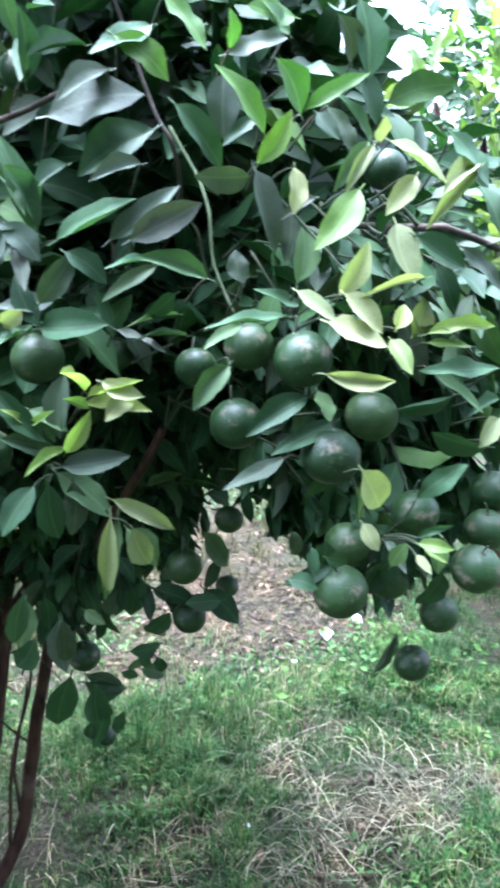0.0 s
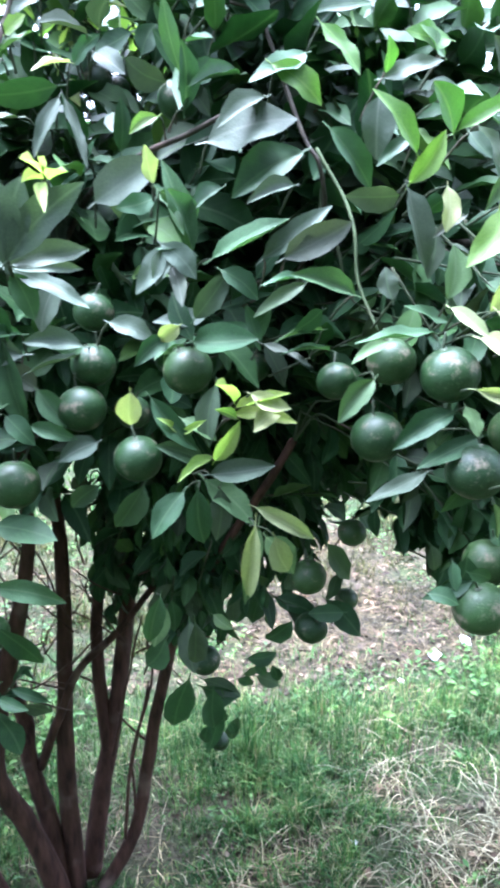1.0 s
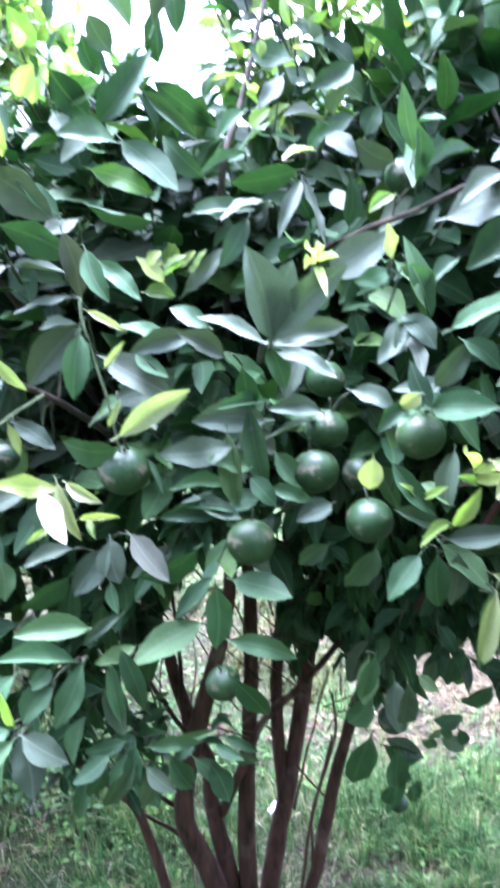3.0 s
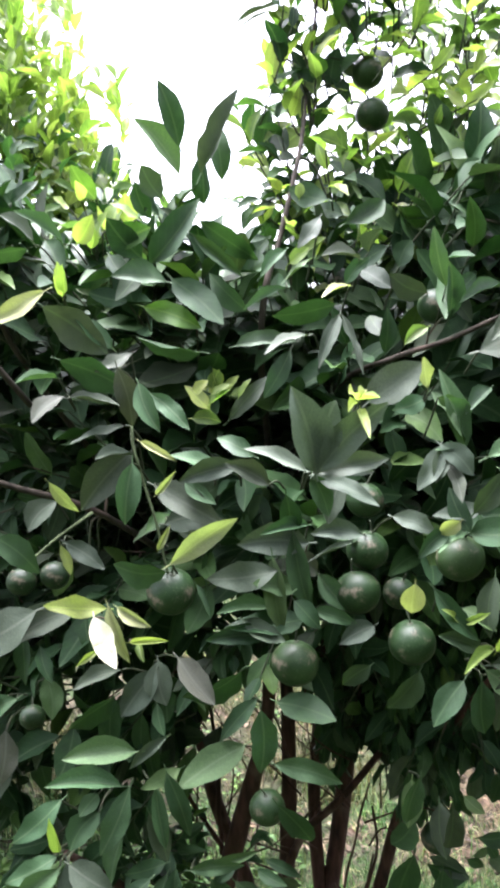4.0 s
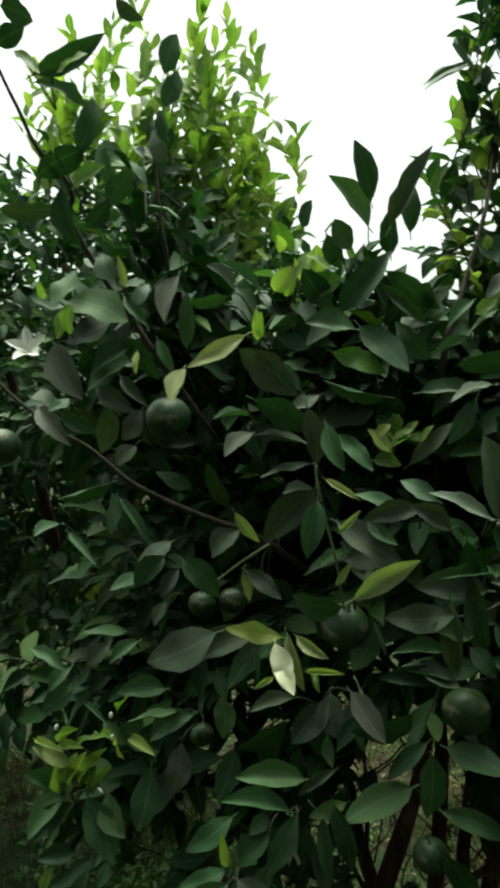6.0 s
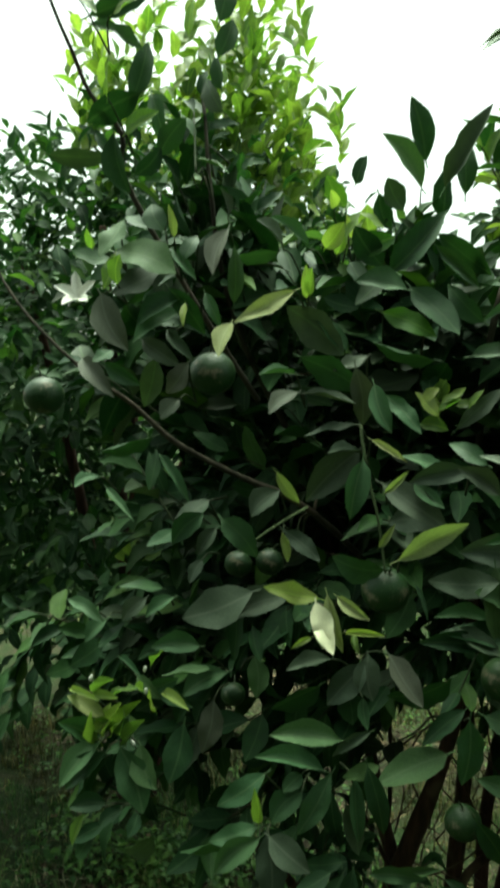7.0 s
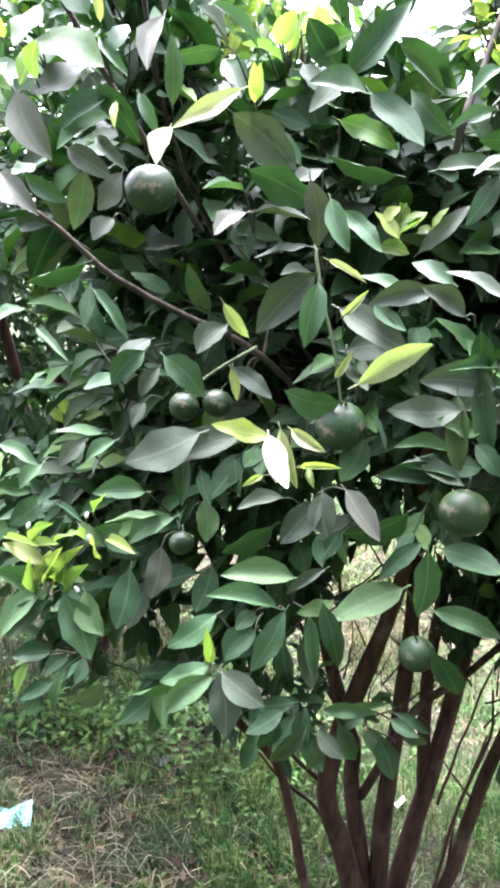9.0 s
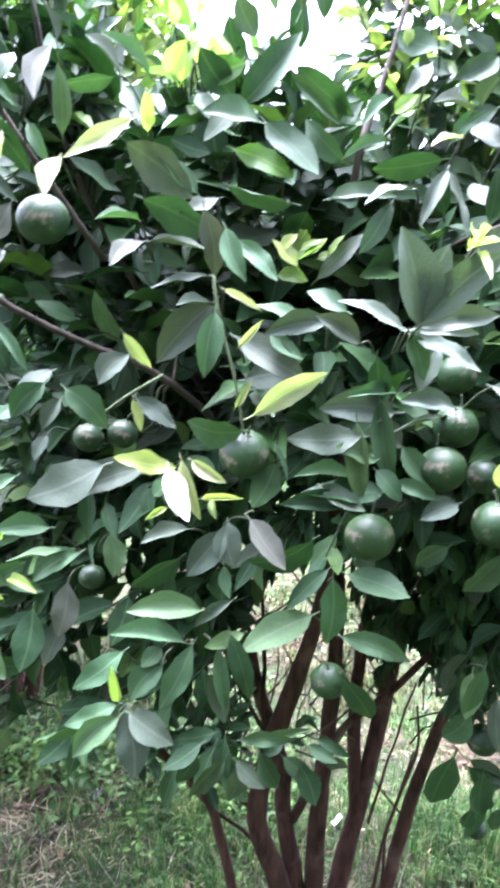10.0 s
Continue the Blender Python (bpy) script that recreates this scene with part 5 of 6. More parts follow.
more_leaves("mature", U_SIDE, [
    (0.148, 0.000, 2.359, 0.125, 0.000, 2.413, 0.025), (0.145, 0.000, 2.299, 0.198, 0.000, 2.306, 0.035),
    (-0.377, -0.353, 2.159, -0.357, -0.353, 2.222, 0.038), (-0.374, -0.361, 2.210, -0.345, -0.361, 2.276, 0.039),
    (0.340, -0.372, 1.753, 0.283, -0.372, 1.776, 0.041), (0.061, -0.397, 1.736, -0.004, -0.397, 1.782, 0.037),
    (0.193, -0.407, 1.739, 0.097, -0.407, 1.729, 0.040), (-0.256, -0.418, 1.837, -0.327, -0.418, 1.819, 0.033),
    (-0.010, -0.433, 1.676, -0.106, -0.433, 1.689, 0.041), (-0.345, -0.436, 2.044, -0.390, -0.436, 2.090, 0.037),
    (-0.234, -0.439, 1.751, -0.143, -0.439, 1.680, 0.053), (-0.344, -0.453, 2.069, -0.362, -0.453, 2.117, 0.034),
])
more_leaves("mature", U_SIDE, [
    (-0.203, -0.492, 1.673, -0.112, -0.492, 1.632, 0.048), (-0.470, -0.495, 2.042, -0.450, -0.495, 2.132, 0.037),
    (-0.425, -0.498, 1.963, -0.384, -0.498, 2.015, 0.034), (-0.455, -0.508, 2.049, -0.533, -0.508, 2.003, 0.050),
    (-0.457, -0.509, 1.932, -0.420, -0.509, 1.973, 0.034), (-0.419, -0.515, 1.547, -0.501, -0.515, 1.512, 0.041),
    (-0.401, -0.516, 2.253, -0.363, -0.516, 2.222, 0.024), (-0.486, -0.522, 1.989, -0.461, -0.522, 1.905, 0.044),
    (-0.413, -0.524, 1.665, -0.438, -0.524, 1.590, 0.037), (-0.585, -0.524, 1.960, -0.495, -0.524, 1.951, 0.035),
    (-0.523, -0.531, 2.151, -0.416, -0.531, 2.204, 0.043), (-0.580, -0.531, 2.196, -0.535, -0.531, 2.217, 0.033),
])
more_leaves("mature", U_SIDE, [
    (-0.150, -0.537, 1.201, -0.216, -0.537, 1.145, 0.047), (-0.067, -0.550, 1.382, -0.141, -0.550, 1.382, 0.045),
    (-0.563, -0.552, 2.241, -0.510, -0.552, 2.214, 0.039), (0.409, -0.567, 1.466, 0.426, -0.567, 1.406, 0.017),
    (0.029, -0.573, 1.246, -0.044, -0.573, 1.190, 0.051), (-0.371, -0.614, 0.983, -0.413, -0.614, 0.934, 0.031),
    (0.494, -0.618, 1.462, 0.456, -0.618, 1.440, 0.029), (0.584, -0.626, 1.596, 0.526, -0.626, 1.583, 0.039),
])
more_leaves("mature", M_SIDE, [
    (-0.001, -0.230, 1.926, -0.012, -0.254, 2.000, 0.045), (0.031, -0.264, 1.957, 0.025, -0.288, 2.050, 0.040),
    (-0.036, -0.266, 2.012, -0.065, -0.290, 2.111, 0.040), (-0.069, -0.275, 1.930, -0.097, -0.299, 1.978, 0.040),
    (-0.002, -0.276, 1.966, 0.056, -0.300, 2.096, 0.052), (-0.144, -0.363, 1.951, -0.123, -0.387, 1.987, 0.032),
    (0.274, -0.365, 1.664, 0.274, -0.389, 1.729, 0.028), (-0.146, -0.365, 1.829, -0.113, -0.389, 1.790, 0.035),
    (-0.082, -0.377, 1.812, -0.010, -0.401, 1.906, 0.053), (-0.095, -0.377, 1.822, -0.140, -0.401, 1.880, 0.041),
    (0.002, -0.392, 0.827, -0.034, -0.416, 0.812, 0.024), (-0.050, -0.393, 1.787, 0.023, -0.417, 1.711, 0.049),
])
more_leaves("mature", M_SIDE, [
    (-0.111, -0.401, 0.847, -0.175, -0.425, 0.849, 0.028), (-0.110, -0.403, 0.827, -0.153, -0.427, 0.753, 0.032),
    (0.003, -0.410, 0.813, 0.051, -0.434, 0.772, 0.033), (-0.093, -0.411, 1.800, -0.133, -0.435, 1.767, 0.035),
    (0.054, -0.419, 0.856, 0.106, -0.443, 0.847, 0.020), (0.354, -0.420, 1.745, 0.388, -0.444, 1.710, 0.027),
    (-0.092, -0.421, 0.851, -0.092, -0.445, 0.784, 0.033), (-0.057, -0.428, 1.780, -0.128, -0.452, 1.795, 0.042),
    (-0.140, -0.430, 1.688, -0.179, -0.454, 1.745, 0.033), (-0.439, -0.433, 1.519, -0.441, -0.457, 1.455, 0.019),
    (0.042, -0.439, 1.683, 0.117, -0.463, 1.706, 0.028), (-0.166, -0.454, 0.823, -0.189, -0.478, 0.754, 0.031),
])
more_leaves("mature", M_SIDE, [
    (-0.071, -0.461, 0.839, -0.025, -0.485, 0.811, 0.030), (-0.320, -0.467, 1.420, -0.262, -0.491, 1.374, 0.041),
    (-0.350, -0.467, 1.427, -0.389, -0.491, 1.378, 0.044), (0.040, -0.472, 0.879, 0.082, -0.496, 0.870, 0.022),
    (0.118, -0.477, 1.673, 0.076, -0.501, 1.608, 0.026), (-0.125, -0.482, 0.881, -0.183, -0.506, 0.856, 0.031),
    (-0.305, -0.494, 1.750, -0.303, -0.518, 1.827, 0.026), (-0.284, -0.495, 1.295, -0.292, -0.519, 1.213, 0.030),
    (-0.257, -0.507, 1.267, -0.235, -0.531, 1.225, 0.027), (0.498, -0.511, 1.652, 0.401, -0.535, 1.604, 0.054),
    (-0.399, -0.518, 1.707, -0.351, -0.542, 1.667, 0.024), (-0.374, -0.524, 1.754, -0.437, -0.548, 1.712, 0.039),
])
more_leaves("mature", M_SIDE, [
    (0.108, -0.549, 1.427, 0.128, -0.573, 1.319, 0.033), (0.132, -0.565, 1.324, 0.182, -0.589, 1.317, 0.023),
    (0.077, -0.570, 1.198, 0.153, -0.594, 1.175, 0.043), (0.078, -0.571, 1.401, 0.088, -0.595, 1.302, 0.032),
    (0.105, -0.574, 1.341, 0.137, -0.598, 1.317, 0.030), (0.074, -0.580, 1.297, -0.012, -0.604, 1.303, 0.029),
    (0.049, -0.580, 1.208, -0.005, -0.604, 1.166, 0.028), (-0.024, -0.584, 1.373, -0.004, -0.608, 1.336, 0.010),
    (0.036, -0.586, 1.322, 0.090, -0.610, 1.302, 0.029), (0.507, -0.590, 1.673, 0.568, -0.614, 1.618, 0.037),
    (0.306, -0.598, 1.434, 0.264, -0.622, 1.404, 0.028), (-0.073, -0.601, 1.171, -0.121, -0.625, 1.143, 0.016),
])
more_leaves("mature", M_SIDE, [
    (-0.333, -0.602, 1.149, -0.346, -0.626, 1.073, 0.039), (0.338, -0.603, 1.456, 0.374, -0.627, 1.510, 0.034),
    (0.370, -0.609, 1.512, 0.411, -0.633, 1.485, 0.028), (-0.074, -0.612, 1.128, -0.050, -0.636, 1.042, 0.029),
    (0.344, -0.393, 0.923, 0.349, -0.438, 0.854, 0.051), (0.628, -0.360, 0.887, 0.567, -0.353, 0.884, 0.038),
    (0.639, -0.769, 1.152, 0.583, -0.769, 1.131, 0.022), (0.241, 0.023, 2.399, 0.206, 0.011, 2.428, 0.030),
    (0.252, 0.021, 2.188, 0.272, 0.012, 2.261, 0.048), (0.282, -0.058, 1.991, 0.248, -0.071, 2.043, 0.039),
    (0.284, 0.015, 2.162, 0.260, 0.004, 2.215, 0.038), (0.311, 0.016, 2.216, 0.268, 0.002, 2.225, 0.027),
])
more_leaves("mature", M_SIDE, [
    (0.316, -0.286, 1.803, 0.341, -0.286, 1.848, 0.035), (0.609, -0.775, 1.183, 0.610, -0.793, 1.154, 0.021),
])
more_leaves("mature", D_SIDE, [
    (-0.016, -0.387, 1.852, 0.060, -0.379, 1.790, 0.025), (0.358, -0.440, 1.742, 0.406, -0.432, 1.778, 0.034),
    (0.027, -0.452, 1.576, 0.089, -0.444, 1.637, 0.023), (0.342, -0.478, 0.971, 0.351, -0.470, 0.865, 0.035),
    (-0.380, -0.504, 1.811, -0.371, -0.496, 1.853, 0.029), (-0.409, -0.514, 1.851, -0.436, -0.506, 1.898, 0.036),
    (-0.394, -0.533, 1.766, -0.345, -0.525, 1.700, 0.032), (-0.486, -0.543, 1.655, -0.433, -0.535, 1.625, 0.026),
    (0.100, -0.558, 1.482, 0.102, -0.550, 1.414, 0.030), (0.059, -0.572, 1.538, 0.011, -0.564, 1.567, 0.028),
    (0.335, -0.596, 1.429, 0.314, -0.588, 1.487, 0.027), (0.071, -0.598, 1.066, 0.120, -0.590, 0.983, 0.034),
])
more_leaves("mature", D_SIDE, [
    (0.131, -0.607, 1.516, 0.149, -0.599, 1.459, 0.031), (-0.100, -0.615, 1.074, -0.082, -0.607, 1.001, 0.027),
    (-0.131, -0.491, 0.869, -0.163, -0.487, 0.818, 0.032), (-0.101, -0.429, 0.818, -0.060, -0.429, 0.743, 0.036),
    (-0.088, -0.484, 0.861, -0.142, -0.478, 0.772, 0.034), (-0.059, -0.456, 0.839, -0.083, -0.454, 0.765, 0.030),
    (-0.037, -0.414, 0.824, 0.001, -0.415, 0.755, 0.036), (0.030, -0.420, 0.807, 0.055, -0.422, 0.737, 0.038),
    (0.067, -0.413, 0.821, 0.108, -0.411, 0.785, 0.031), (0.211, -0.537, 1.229, 0.172, -0.529, 1.194, 0.031),
    (0.266, -0.596, 1.244, 0.235, -0.592, 1.173, 0.041), (0.303, -0.390, 0.895, 0.261, -0.375, 0.826, 0.043),
])
more_leaves("mature", D_SIDE, [
    (0.381, -0.032, 0.568, 0.347, -0.032, 0.434, 0.075), (0.410, -0.040, 0.552, 0.501, -0.051, 0.522, 0.059),
    (0.427, -0.098, 0.579, 0.432, -0.105, 0.474, 0.057), (0.451, -0.031, 0.483, 0.419, -0.027, 0.364, 0.041),
    (0.455, -0.245, 0.894, 0.451, -0.247, 0.824, 0.039), (0.492, -0.051, 0.464, 0.476, -0.048, 0.396, 0.037),
    (0.507, -0.082, 0.636, 0.576, -0.081, 0.642, 0.041), (0.508, -0.248, 0.898, 0.488, -0.244, 0.809, 0.044),
    (0.533, -0.066, 0.576, 0.581, -0.075, 0.549, 0.034), (0.549, -0.294, 0.843, 0.507, -0.278, 0.776, 0.044),
    (0.586, -0.290, 0.974, 0.544, -0.275, 0.882, 0.057), (0.604, -0.333, 0.901, 0.663, -0.350, 0.828, 0.044),
])
more_leaves("mature", D_SIDE, [
    (0.624, -0.272, 0.983, 0.674, -0.287, 0.912, 0.050), (0.633, -0.764, 1.183, 0.625, -0.763, 1.133, 0.029),
    (0.640, -0.289, 0.930, 0.619, -0.282, 0.872, 0.035), (0.745, -0.743, 1.136, 0.708, -0.728, 1.070, 0.045),
    (0.747, -0.753, 1.027, 0.724, -0.746, 0.960, 0.023), (0.795, -0.773, 1.118, 0.774, -0.766, 1.061, 0.035),
    (-0.110, -0.289, 1.954, -0.085, -0.272, 1.899, 0.039), (-0.008, -0.261, 1.893, 0.086, -0.256, 1.826, 0.044),
    (0.127, -0.019, 2.141, 0.105, 0.000, 2.059, 0.045), (0.147, 0.031, 2.355, 0.135, 0.058, 2.437, 0.027),
    (0.152, -0.174, 1.942, 0.195, -0.153, 1.964, 0.028), (0.171, -0.048, 2.039, 0.129, -0.039, 2.051, 0.028),
])
more_leaves("mature", D_SIDE, [
    (0.202, -0.275, 1.916, 0.142, -0.251, 1.941, 0.041), (0.222, 0.049, 2.245, 0.178, 0.058, 2.251, 0.029),
    (0.236, -0.228, 1.884, 0.317, -0.187, 1.937, 0.047), (0.245, -0.154, 1.912, 0.176, -0.138, 1.938, 0.046),
    (0.287, -0.315, 1.688, 0.266, -0.281, 1.736, 0.033), (0.293, 0.011, 2.313, 0.309, 0.035, 2.377, 0.035),
    (0.305, -0.243, 1.841, 0.241, -0.227, 1.823, 0.036), (0.306, 0.018, 2.283, 0.277, 0.039, 2.348, 0.041),
    (0.415, -0.036, 0.566, 0.496, -0.051, 0.519, 0.036), (0.417, -0.079, 0.477, 0.403, -0.077, 0.410, 0.032),
    (0.431, -0.065, 0.518, 0.464, -0.076, 0.462, 0.037), (0.455, -0.064, 0.532, 0.435, -0.037, 0.551, 0.023),
])
more_leaves("mature", D_SIDE, [
    (0.463, -0.090, 0.482, 0.476, -0.096, 0.445, 0.022), (0.488, -0.065, 0.576, 0.524, -0.072, 0.553, 0.025),
    (0.502, -0.063, 0.582, 0.549, -0.061, 0.588, 0.025), (0.514, -0.121, 0.799, 0.504, -0.120, 0.747, 0.029),
    (0.526, -0.078, 0.620, 0.554, -0.086, 0.584, 0.027), (0.544, -0.133, 0.788, 0.542, -0.134, 0.740, 0.022),
    (0.561, -0.093, 0.617, 0.574, -0.099, 0.570, 0.027), (0.605, -0.725, 1.183, 0.618, -0.730, 1.144, 0.021),
    (0.613, -0.806, 1.184, 0.643, -0.811, 1.170, 0.019),
])
more_leaves("mature", B_SIDE, [
    (0.429, -0.452, 1.752, 0.356, -0.502, 1.734, 0.022), (-0.411, -0.477, 1.305, -0.452, -0.527, 1.329, 0.025),
    (0.392, -0.507, 1.609, 0.346, -0.557, 1.583, 0.025), (0.117, -0.560, 1.309, 0.026, -0.610, 1.335, 0.040),
    (-0.059, -0.585, 1.117, -0.108, -0.635, 1.120, 0.019), (0.160, 0.047, 2.355, 0.061, 0.002, 2.327, 0.062),
    (0.583, -0.771, 1.143, 0.610, -0.793, 1.141, 0.022),
])
more_leaves("young", B_SIDE, [
    (-0.001, -0.449, 1.593, -0.026, -0.451, 1.634, 0.032), (-0.001, -0.449, 1.600, 0.028, -0.457, 1.624, 0.023),
    (-0.670, 0.038, 1.203, -0.699, 0.028, 1.232, 0.027), (-0.659, 0.044, 1.215, -0.675, 0.037, 1.272, 0.022),
    (-0.648, 0.050, 1.214, -0.631, 0.048, 1.270, 0.034), (-0.626, 0.060, 1.207, -0.569, 0.056, 1.244, 0.039),
    (-0.604, 0.063, 1.198, -0.555, 0.057, 1.209, 0.029), (-0.021, -0.446, 1.614, -0.005, -0.448, 1.637, 0.018),
    (0.001, -0.339, 1.615, 0.015, -0.341, 1.648, 0.023), (0.003, -0.444, 1.614, 0.031, -0.447, 1.631, 0.021),
    (0.006, -0.342, 1.606, -0.020, -0.350, 1.621, 0.018), (0.013, -0.336, 1.620, 0.003, -0.341, 1.649, 0.020),
])
more_leaves("young", B_SIDE, [
    (0.018, -0.339, 1.612, 0.042, -0.342, 1.639, 0.024), (0.031, -0.343, 1.606, 0.057, -0.348, 1.613, 0.018),
    (0.043, -0.451, 1.609, 0.058, -0.453, 1.637, 0.017), (0.944, -0.288, 1.725, 0.984, -0.312, 1.763, 0.038),
    (1.005, -0.296, 1.766, 0.998, -0.295, 1.817, 0.031),
])
more_leaves("light", M_SIDE, [
    (0.161, 0.102, 2.206, 0.146, 0.088, 2.317, 0.046), (0.294, -0.414, 0.979, 0.277, -0.445, 0.918, 0.037),
    (0.385, -0.391, 0.931, 0.413, -0.415, 0.916, 0.024), (0.409, -0.630, 1.190, 0.385, -0.674, 1.101, 0.029),
    (0.424, -0.610, 1.163, 0.451, -0.646, 1.125, 0.037), (0.740, -0.822, 1.194, 0.745, -0.844, 1.160, 0.025),
    (0.220, 0.030, 2.271, 0.263, 0.026, 2.300, 0.036), (0.685, -0.828, 1.171, 0.703, -0.832, 1.199, 0.019),
])
more_leaves("young", M_SIDE, [
    (-0.027, -0.447, 1.580, 0.012, -0.458, 1.579, 0.024), (-0.193, -0.283, 1.883, -0.167, -0.282, 1.914, 0.027),
    (-0.159, -0.280, 1.865, -0.148, -0.280, 1.938, 0.037), (-0.121, -0.266, 1.886, -0.129, -0.268, 1.941, 0.033),
    (0.105, 0.020, 1.924, 0.087, 0.009, 1.986, 0.018), (0.110, 0.019, 1.935, 0.130, 0.014, 1.979, 0.018),
    (0.157, -0.266, 1.922, 0.156, -0.266, 1.949, 0.018), (0.158, 0.029, 2.364, 0.152, 0.020, 2.424, 0.019),
    (0.197, 0.026, 2.115, 0.126, -0.004, 2.066, 0.052), (0.206, -0.070, 1.960, 0.237, -0.075, 2.011, 0.039),
    (0.210, 0.043, 2.322, 0.158, 0.026, 2.341, 0.035), (0.210, 0.044, 2.165, 0.169, 0.030, 2.202, 0.036),
])
more_leaves("young", M_SIDE, [
    (0.253, 0.029, 2.335, 0.218, 0.016, 2.376, 0.035), (0.269, -0.008, 2.068, 0.212, -0.026, 2.088, 0.038),
    (0.271, 0.010, 2.369, 0.303, 0.006, 2.397, 0.029),
])
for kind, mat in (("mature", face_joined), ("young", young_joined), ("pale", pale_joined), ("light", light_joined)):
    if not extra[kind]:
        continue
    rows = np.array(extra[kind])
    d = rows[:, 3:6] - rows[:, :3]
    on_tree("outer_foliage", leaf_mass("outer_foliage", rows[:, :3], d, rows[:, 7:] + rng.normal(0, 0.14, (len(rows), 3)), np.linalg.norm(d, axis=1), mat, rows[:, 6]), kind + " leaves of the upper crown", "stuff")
stalks = np.array(stalks)
own_twigs = []
for base in stalks:
    close = stalks[np.linalg.norm(stalks - base, axis=1) < 0.07]
    node = close.mean(0) + (0, 0.04, -0.012)
    own_twigs.append(([node + (0, 0.03, -0.02), (node + base) / 2, base], (0.0018, 0.0014, 0.0010)))
on_tree("twig_mass", tubes_mesh("twig_mass", own_twigs, twig_green), "thin green twigs", "stuff")

# fruit
def fruit_mesh():
    bm = bmesh.new()
    bmesh.ops.create_uvsphere(bm, u_segments=24, v_segments=16, radius=0.5)
    for v in bm.verts:
        h = v.co.z * 2
        r = math.hypot(v.co.x, v.co.y) * 2
        v.co.z *= 0.93
        if h > 0:
            v.co.z -= 0.035 * math.exp(-((r / 0.18) ** 2))
        else:
            v.co.z += 0.02 * math.exp(-((r / 0.12) ** 2))
        v.co *= 1 + 0.012 * noise.noise(v.co * 5)
    me = bpy.data.meshes.new("fruit")
    bm.to_mesh(me)
    bm.free()
    me.materials.append(fruit_mat)
    me.polygons.foreach_set("use_smooth", np.ones(len(me.polygons), dtype=bool))
    return me


FRUIT = fruit_mesh()
v1, f1 = tube([(0, 0, 0.42), (0.02, 0, 0.52), (0.10, 0.05, 0.72)], (0.026, 0.02), 6)
v2, f2 = tube([(0, 0, 0.415), (0, 0, 0.465)], (0.11, 0.05), 7)
STALK = mesh_from("stalk", np.concatenate([v1, v2]), f1 + [[i + len(v1) for i in q] for q in f2], stalk_mat)

RIGHT_BUNCH = [
    (0.613, -0.729, 1.397, 0.069), (0.562, -0.643, 1.302, 0.068), (0.636, -0.763, 1.289, 0.070), (0.713, -0.715, 1.317, 0.066), (0.752, -0.767, 1.204, 0.059),
    (0.692, -0.710, 1.144, 0.062), (0.650, -0.775, 1.118, 0.068), (0.751, -0.717, 1.090, 0.061), (0.827, -0.798, 1.129, 0.064), (0.880, -0.742, 1.151, 0.059),
    (0.906, -0.715, 1.192, 0.060), (0.829, -0.672, 0.911, 0.056), (0.864, -0.679, 0.991, 0.058), (0.813, -0.539, 1.610, 0.058)]
MIDDLE_BUNCH = [
    (0.334, -0.555, 1.383, 0.066), (0.468, -0.339, 1.341, 0.055), (0.529, -0.576, 1.363, 0.054), (0.587, -0.620, 1.394, 0.064), (0.220, -0.471, 1.452, 0.055),
    (0.215, -0.510, 1.388, 0.060), (0.196, -0.534, 1.335, 0.065), (0.263, -0.569, 1.273, 0.064), (0.265, -0.484, 1.314, 0.049), (0.104, -0.551, 1.244, 0.067),
    (0.057, -0.572, 1.046, 0.050), (0.252, -0.082, 1.798, 0.058), (0.331, 0.0, 2.129, 0.067), (0.327, 0.02, 2.215, 0.066), (0.294, 0.011, 1.799, 0.052), (0.358, -0.360, 1.732, 0.06)]
LOW_FRUIT = [
    (0.679, -0.254, 0.994, 0.056), (0.690, -0.205, 0.825, 0.048), (0.578, -0.325, 0.843, 0.062), (0.567, -0.339, 0.955, 0.066), (0.454, 0.002, 0.364, 0.048), (0.403, -0.148, 0.689, 0.065)]
LEFT_FRUIT = [
    (-0.064, -0.527, 1.347, 0.069), (-0.333, -0.498, 1.645, 0.069), (-0.296, -0.442, 1.345, 0.045), (-0.247, -0.435, 1.351, 0.045), (-0.299, -0.433, 1.126, 0.040), (-0.559, -0.588, 1.605, 0.058)]
for x, y, z, wide in RIGHT_BUNCH + MIDDLE_BUNCH + LOW_FRUIT + LEFT_FRUIT:
    ob = on_tree("fruit", FRUIT)
    ob.matrix_basis = Matrix.LocRotScale((x, y, z), Euler((rng.uniform(-0.35, 0.35), rng.uniform(-0.35, 0.35), rng.uniform(0, 6.28))), (wide, wide, wide))
    stalk = part("stalk", STALK, ob)


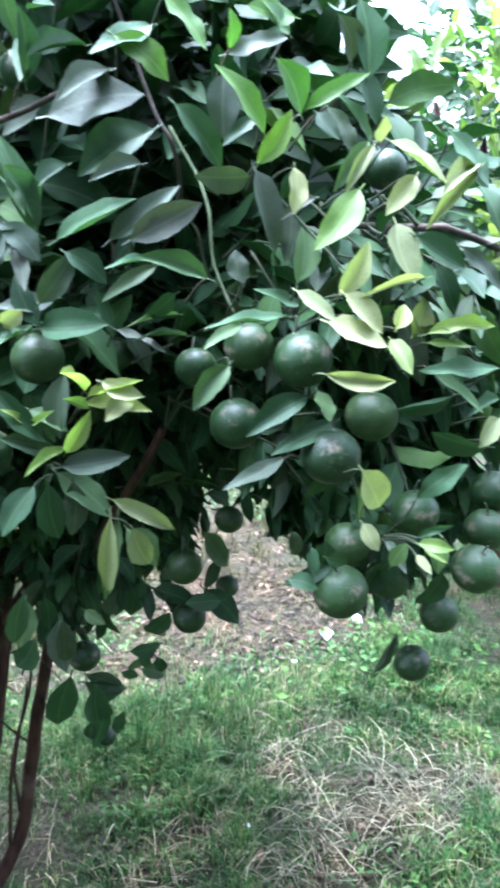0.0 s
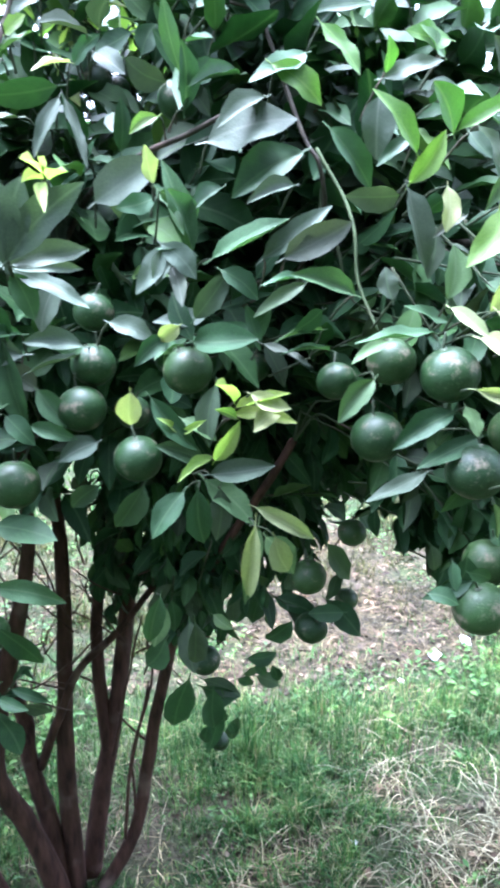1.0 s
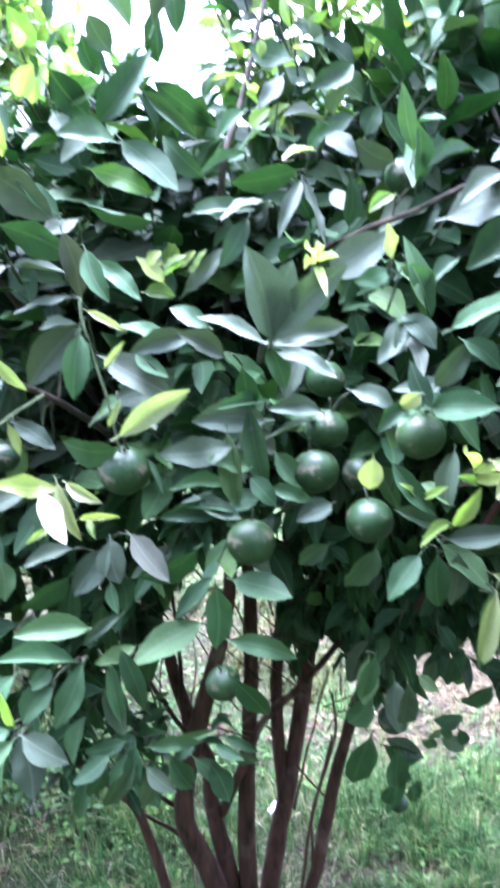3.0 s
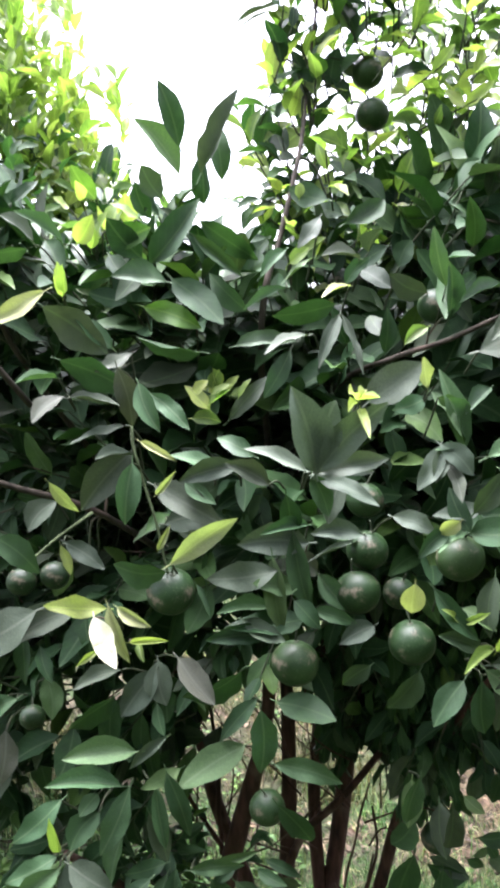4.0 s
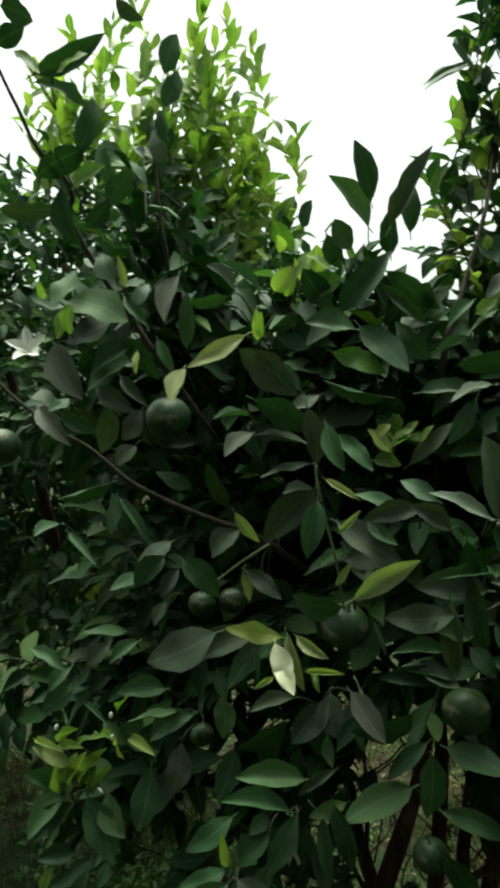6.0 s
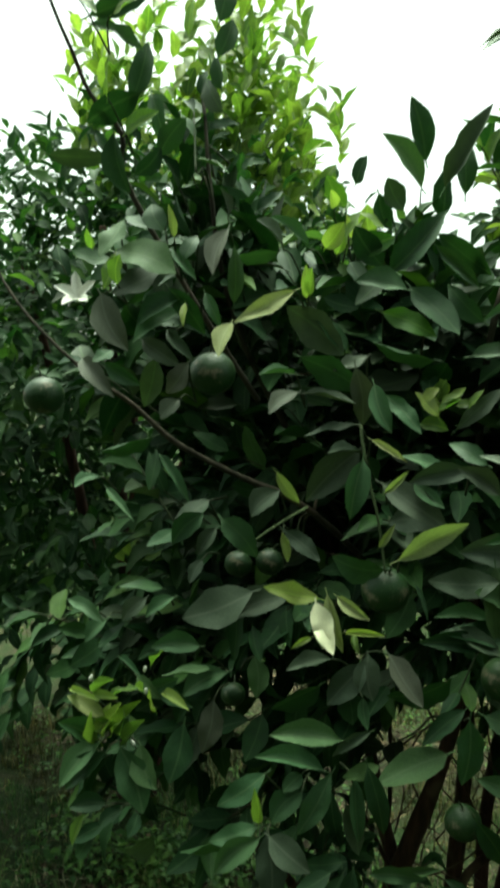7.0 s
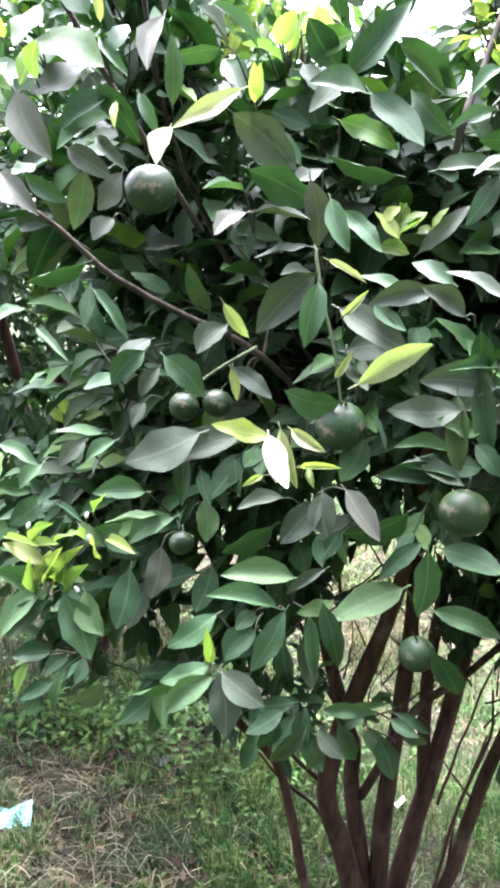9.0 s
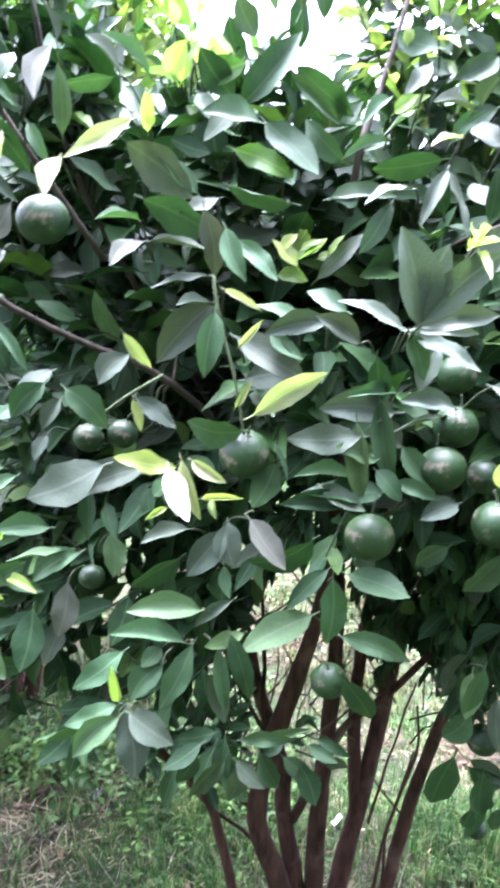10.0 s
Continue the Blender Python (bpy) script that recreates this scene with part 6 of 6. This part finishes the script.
# ---- other trees of the orchard ----
def orchard_tree(x, y, height, radius, skirt, count, seed, label, size=0.085):
    global rng
    keep, rng = rng, np.random.default_rng(seed)
    home = tagged(new("citrus_tree"), label=label, category="tree", group="orchard trees")
    home.location = (x, y, 0)
    for i in range(4):
        a = i * 1.57 + rng.uniform(0, 1)
        c, s = math.cos(a), math.sin(a)
        pts = [(0.03 * c, 0.03 * s, -0.05), (0.1 * c, 0.1 * s, 0.35), (0.25 * c * radius, 0.25 * s * radius, height * 0.45), (0.5 * c * radius, 0.5 * s * radius, height * 0.8)]
        v, f = tube(pts, (0.035, 0.026, 0.010), 8)
        part("stem", mesh_from("stem", knobbly(v, 0.005, seed + i), f, bark), home)
    fo, wa, to, si = [], [], [], []
    mid = (height + skirt) / 2
    while len(fo) < count:
        e = rng.normal(0, 1, 3)
        e = e / np.linalg.norm(e) * rng.uniform(0.45, 1.0) ** 0.5
        bumpy = 1 + 0.28 * noise.noise(Vector(e * 2.2) + Vector((seed, 0, 0)))
        a = np.array((e[0] * radius * bumpy, e[1] * radius * bumpy, mid + e[2] * (height - skirt) / 2 * bumpy))
        if a[2] < skirt * 0.8:
            continue
        rows, _ = sprig(a, e + np.array((0, 0, 0.35)) + rng.normal(0, 0.3, 3), int(rng.integers(5, 9)), size)
        for f_, d_, u_, s_ in rows:
            fo.append(f_), wa.append(d_), to.append(u_), si.append(s_)
    part("crown", leaf_mass("crown", np.array(fo), np.array(wa), np.array(to), np.array(si), far_leaf), home, "", "stuff")
    rng = keep
    return home


tree_behind = orchard_tree(-0.98, 1.05, 2.6, 0.92, 0.5, 9500, 11, "bushy citrus tree with pale new growth at its top", 0.072)
tree_right = orchard_tree(2.3, 0.8, 2.4, 0.95, 0.75, 4400, 12, "bushy citrus tree in the next row with light leaves", 0.075)
orchard_tree(-2.1, 1.25, 2.4, 0.95, 0.45, 7500, 13, "bushy citrus tree in the next row", 0.072)
for i, (x, y) in enumerate(((0.6, 5.4), (3.4, 4.6), (-2.2, 5.0), (5.6, 4.6), (-5.0, 4.5))):
    orchard_tree(x, y, 2.5, 1.0, 0.7, 1500, 30 + i, "distant citrus tree of the orchard", 0.1)


# pale new growth on the tree behind
def new_growth(home, tips, size, seed):
    global rng
    keep, rng = rng, np.random.default_rng(seed)
    fo, wa, to, si = [], [], [], []
    for a in tips:
        rows, _ = sprig(a, np.array((0, -0.1, 1.0)) + rng.normal(0, 0.35, 3), int(rng.integers(6, 10)), size, -0.05, 0.8)
        for f_, d_, u_, s_ in rows:
            fo.append(f_), wa.append(d_), to.append(u_), si.append(s_)
    part("new_growth", leaf_mass("new_growth", np.array(fo) - np.array(home.location), np.array(wa), np.array(to), np.array(si), young_joined), home, "yellow-green young leaves", "stuff")
    rng = keep


new_growth(tree_behind, along([(-1.0, 0.9, 2.45), (-0.95, 0.9, 2.8)], 0.12, 48).tolist() + along([(-0.66, 0.9, 2.3), (-0.56, 0.95, 2.78)], 0.11, 80).tolist() + along([(-0.5, 0.95, 2.15), (-0.45, 1.0, 2.55)], 0.09, 42).tolist(), 0.088, 51)


new_growth(tree_right, along([(1.55, 0.55, 1.75), (1.85, 0.45, 2.15)], 0.12, 26).tolist() + along([(1.5, 0.4, 1.35), (1.9, 0.3, 1.6)], 0.12, 22).tolist(), 0.075, 52)


def flower(x, y, z, size, ways, label, full=0.42, opened=0.45):
    """A waxy five-petalled citrus blossom with its little cup."""
    home = on_tree("flower", mesh_from("flower", *tube([(0, 0, -0.12), (0, 0, 0.0)], (0.08, 0.16), 7), stalk_mat), label)
    home.matrix_basis = Matrix.Translation((x, y, z)) @ Vector(ways).to_track_quat("Z", "Y").to_matrix().to_4x4() @ Matrix.Scale(size, 4)
    v, f, t = leaf_shape(5, 0.7, -0.12, 0.1, 0.02, full)
    petal = mesh_from("petal", v, f, petal_mat, t)
    for i in range(5):
        ob = part("petal", petal, home)
        ob.matrix_basis = Matrix.Rotation(i * 1.257 + 0.2, 4, "Z") @ Matrix.Rotation(opened, 4, "X")
    return home


flower(-0.478, -0.655, 1.738, 0.034, (0.1, -0.85, 0.55), "open white five-petalled blossom")


def bud(x, y, z, tilt):
    """A closed white flower bud on its short green stalk."""
    home = on_tree("flower_bud", mesh_from("flower_bud", *tube([(0, 0, -0.016), (0, 0, -0.004)], (0.0012, 0.0022), 6), stalk_mat), "closed white flower bud")
    home.matrix_basis = Matrix.Translation((x, y, z)) @ Matrix.Rotation(tilt, 4, "Y") @ Matrix.Scale(0.6, 4)
    part("petals", mesh_from("petals", *tube([(0, 0, -0.005), (0, 0, 0.0), (0, 0, 0.006), (0, 0, 0.010)], (0.0022, 0.0046, 0.0040, 0.0010), 8), petal_mat), home)


for x, y, z, tilt in ((-0.476, -0.599, 1.198, 0.3), (-0.470, -0.604, 1.185, -0.4), (-0.405, -0.567, 1.207, 0.2), (-0.456, -0.623, 1.139, 0.9), (-0.401, -0.621, 1.121, -0.6), (-0.399, -0.578, 1.179, 0.1)):
    bud(x, y, z, tilt)


def scrap(x, y, w, h, turn, material_, label):
    """A crumpled piece of thin sheet lying on the grass."""
    bm = bmesh.new()
    bmesh.ops.create_grid(bm, x_segments=9, y_segments=7, size=0.5)
    for v in bm.verts:
        v.co = Vector((v.co.x * w, v.co.y * h, 0))
        v.co += Vector((0.006, 0.006, 0.014)) * noise.noise(v.co * 30 + Vector((x, y, 0))) * 1.5
        v.co.z += 0.02
    bmesh.ops.solidify(bm, geom=bm.faces[:], thickness=0.001)
    me = bpy.data.meshes.new("scrap")
    bm.to_mesh(me)
    bm.free()
    me.materials.append(material_)
    ob = tagged(new("litter_scrap", me), label=label, category="litter", group="scraps on the ground")
    ob.matrix_world = pose(x, y, ground_height(x, y), 12, 0, turn)


scrap(-0.90, 0.19, 0.09, 0.07, 20, scrap_cyan, "crumpled turquoise plastic scrap on dry mulch")
for x, y, w, turn in ((1.371, 0.713, 0.05, 10), (1.544, 0.791, 0.06, 70), (1.20, 0.62, 0.03, 40), (0.181, 0.42, 0.03, 30), (-0.56, 0.52, 0.05, 15), (0.80, -0.02, 0.03, 60)):
    scrap(x, y, w, w * 0.6, turn, scrap_white, "small crumpled whitish scrap lying in the grass")


# the next row, across the lane: unseen, grown tall to cut the front sky light
for i, (x, y) in enumerate(((-4.3, -3.6), (-2.5, -3.45), (-0.7, -3.55), (1.1, -3.4), (2.9, -3.55), (4.6, -3.5))):
    orchard_tree(x, y, 5.2, 1.25, 0.3, 9500, 60 + i, "unseen citrus tree added across the lane to block sky light", 0.11)
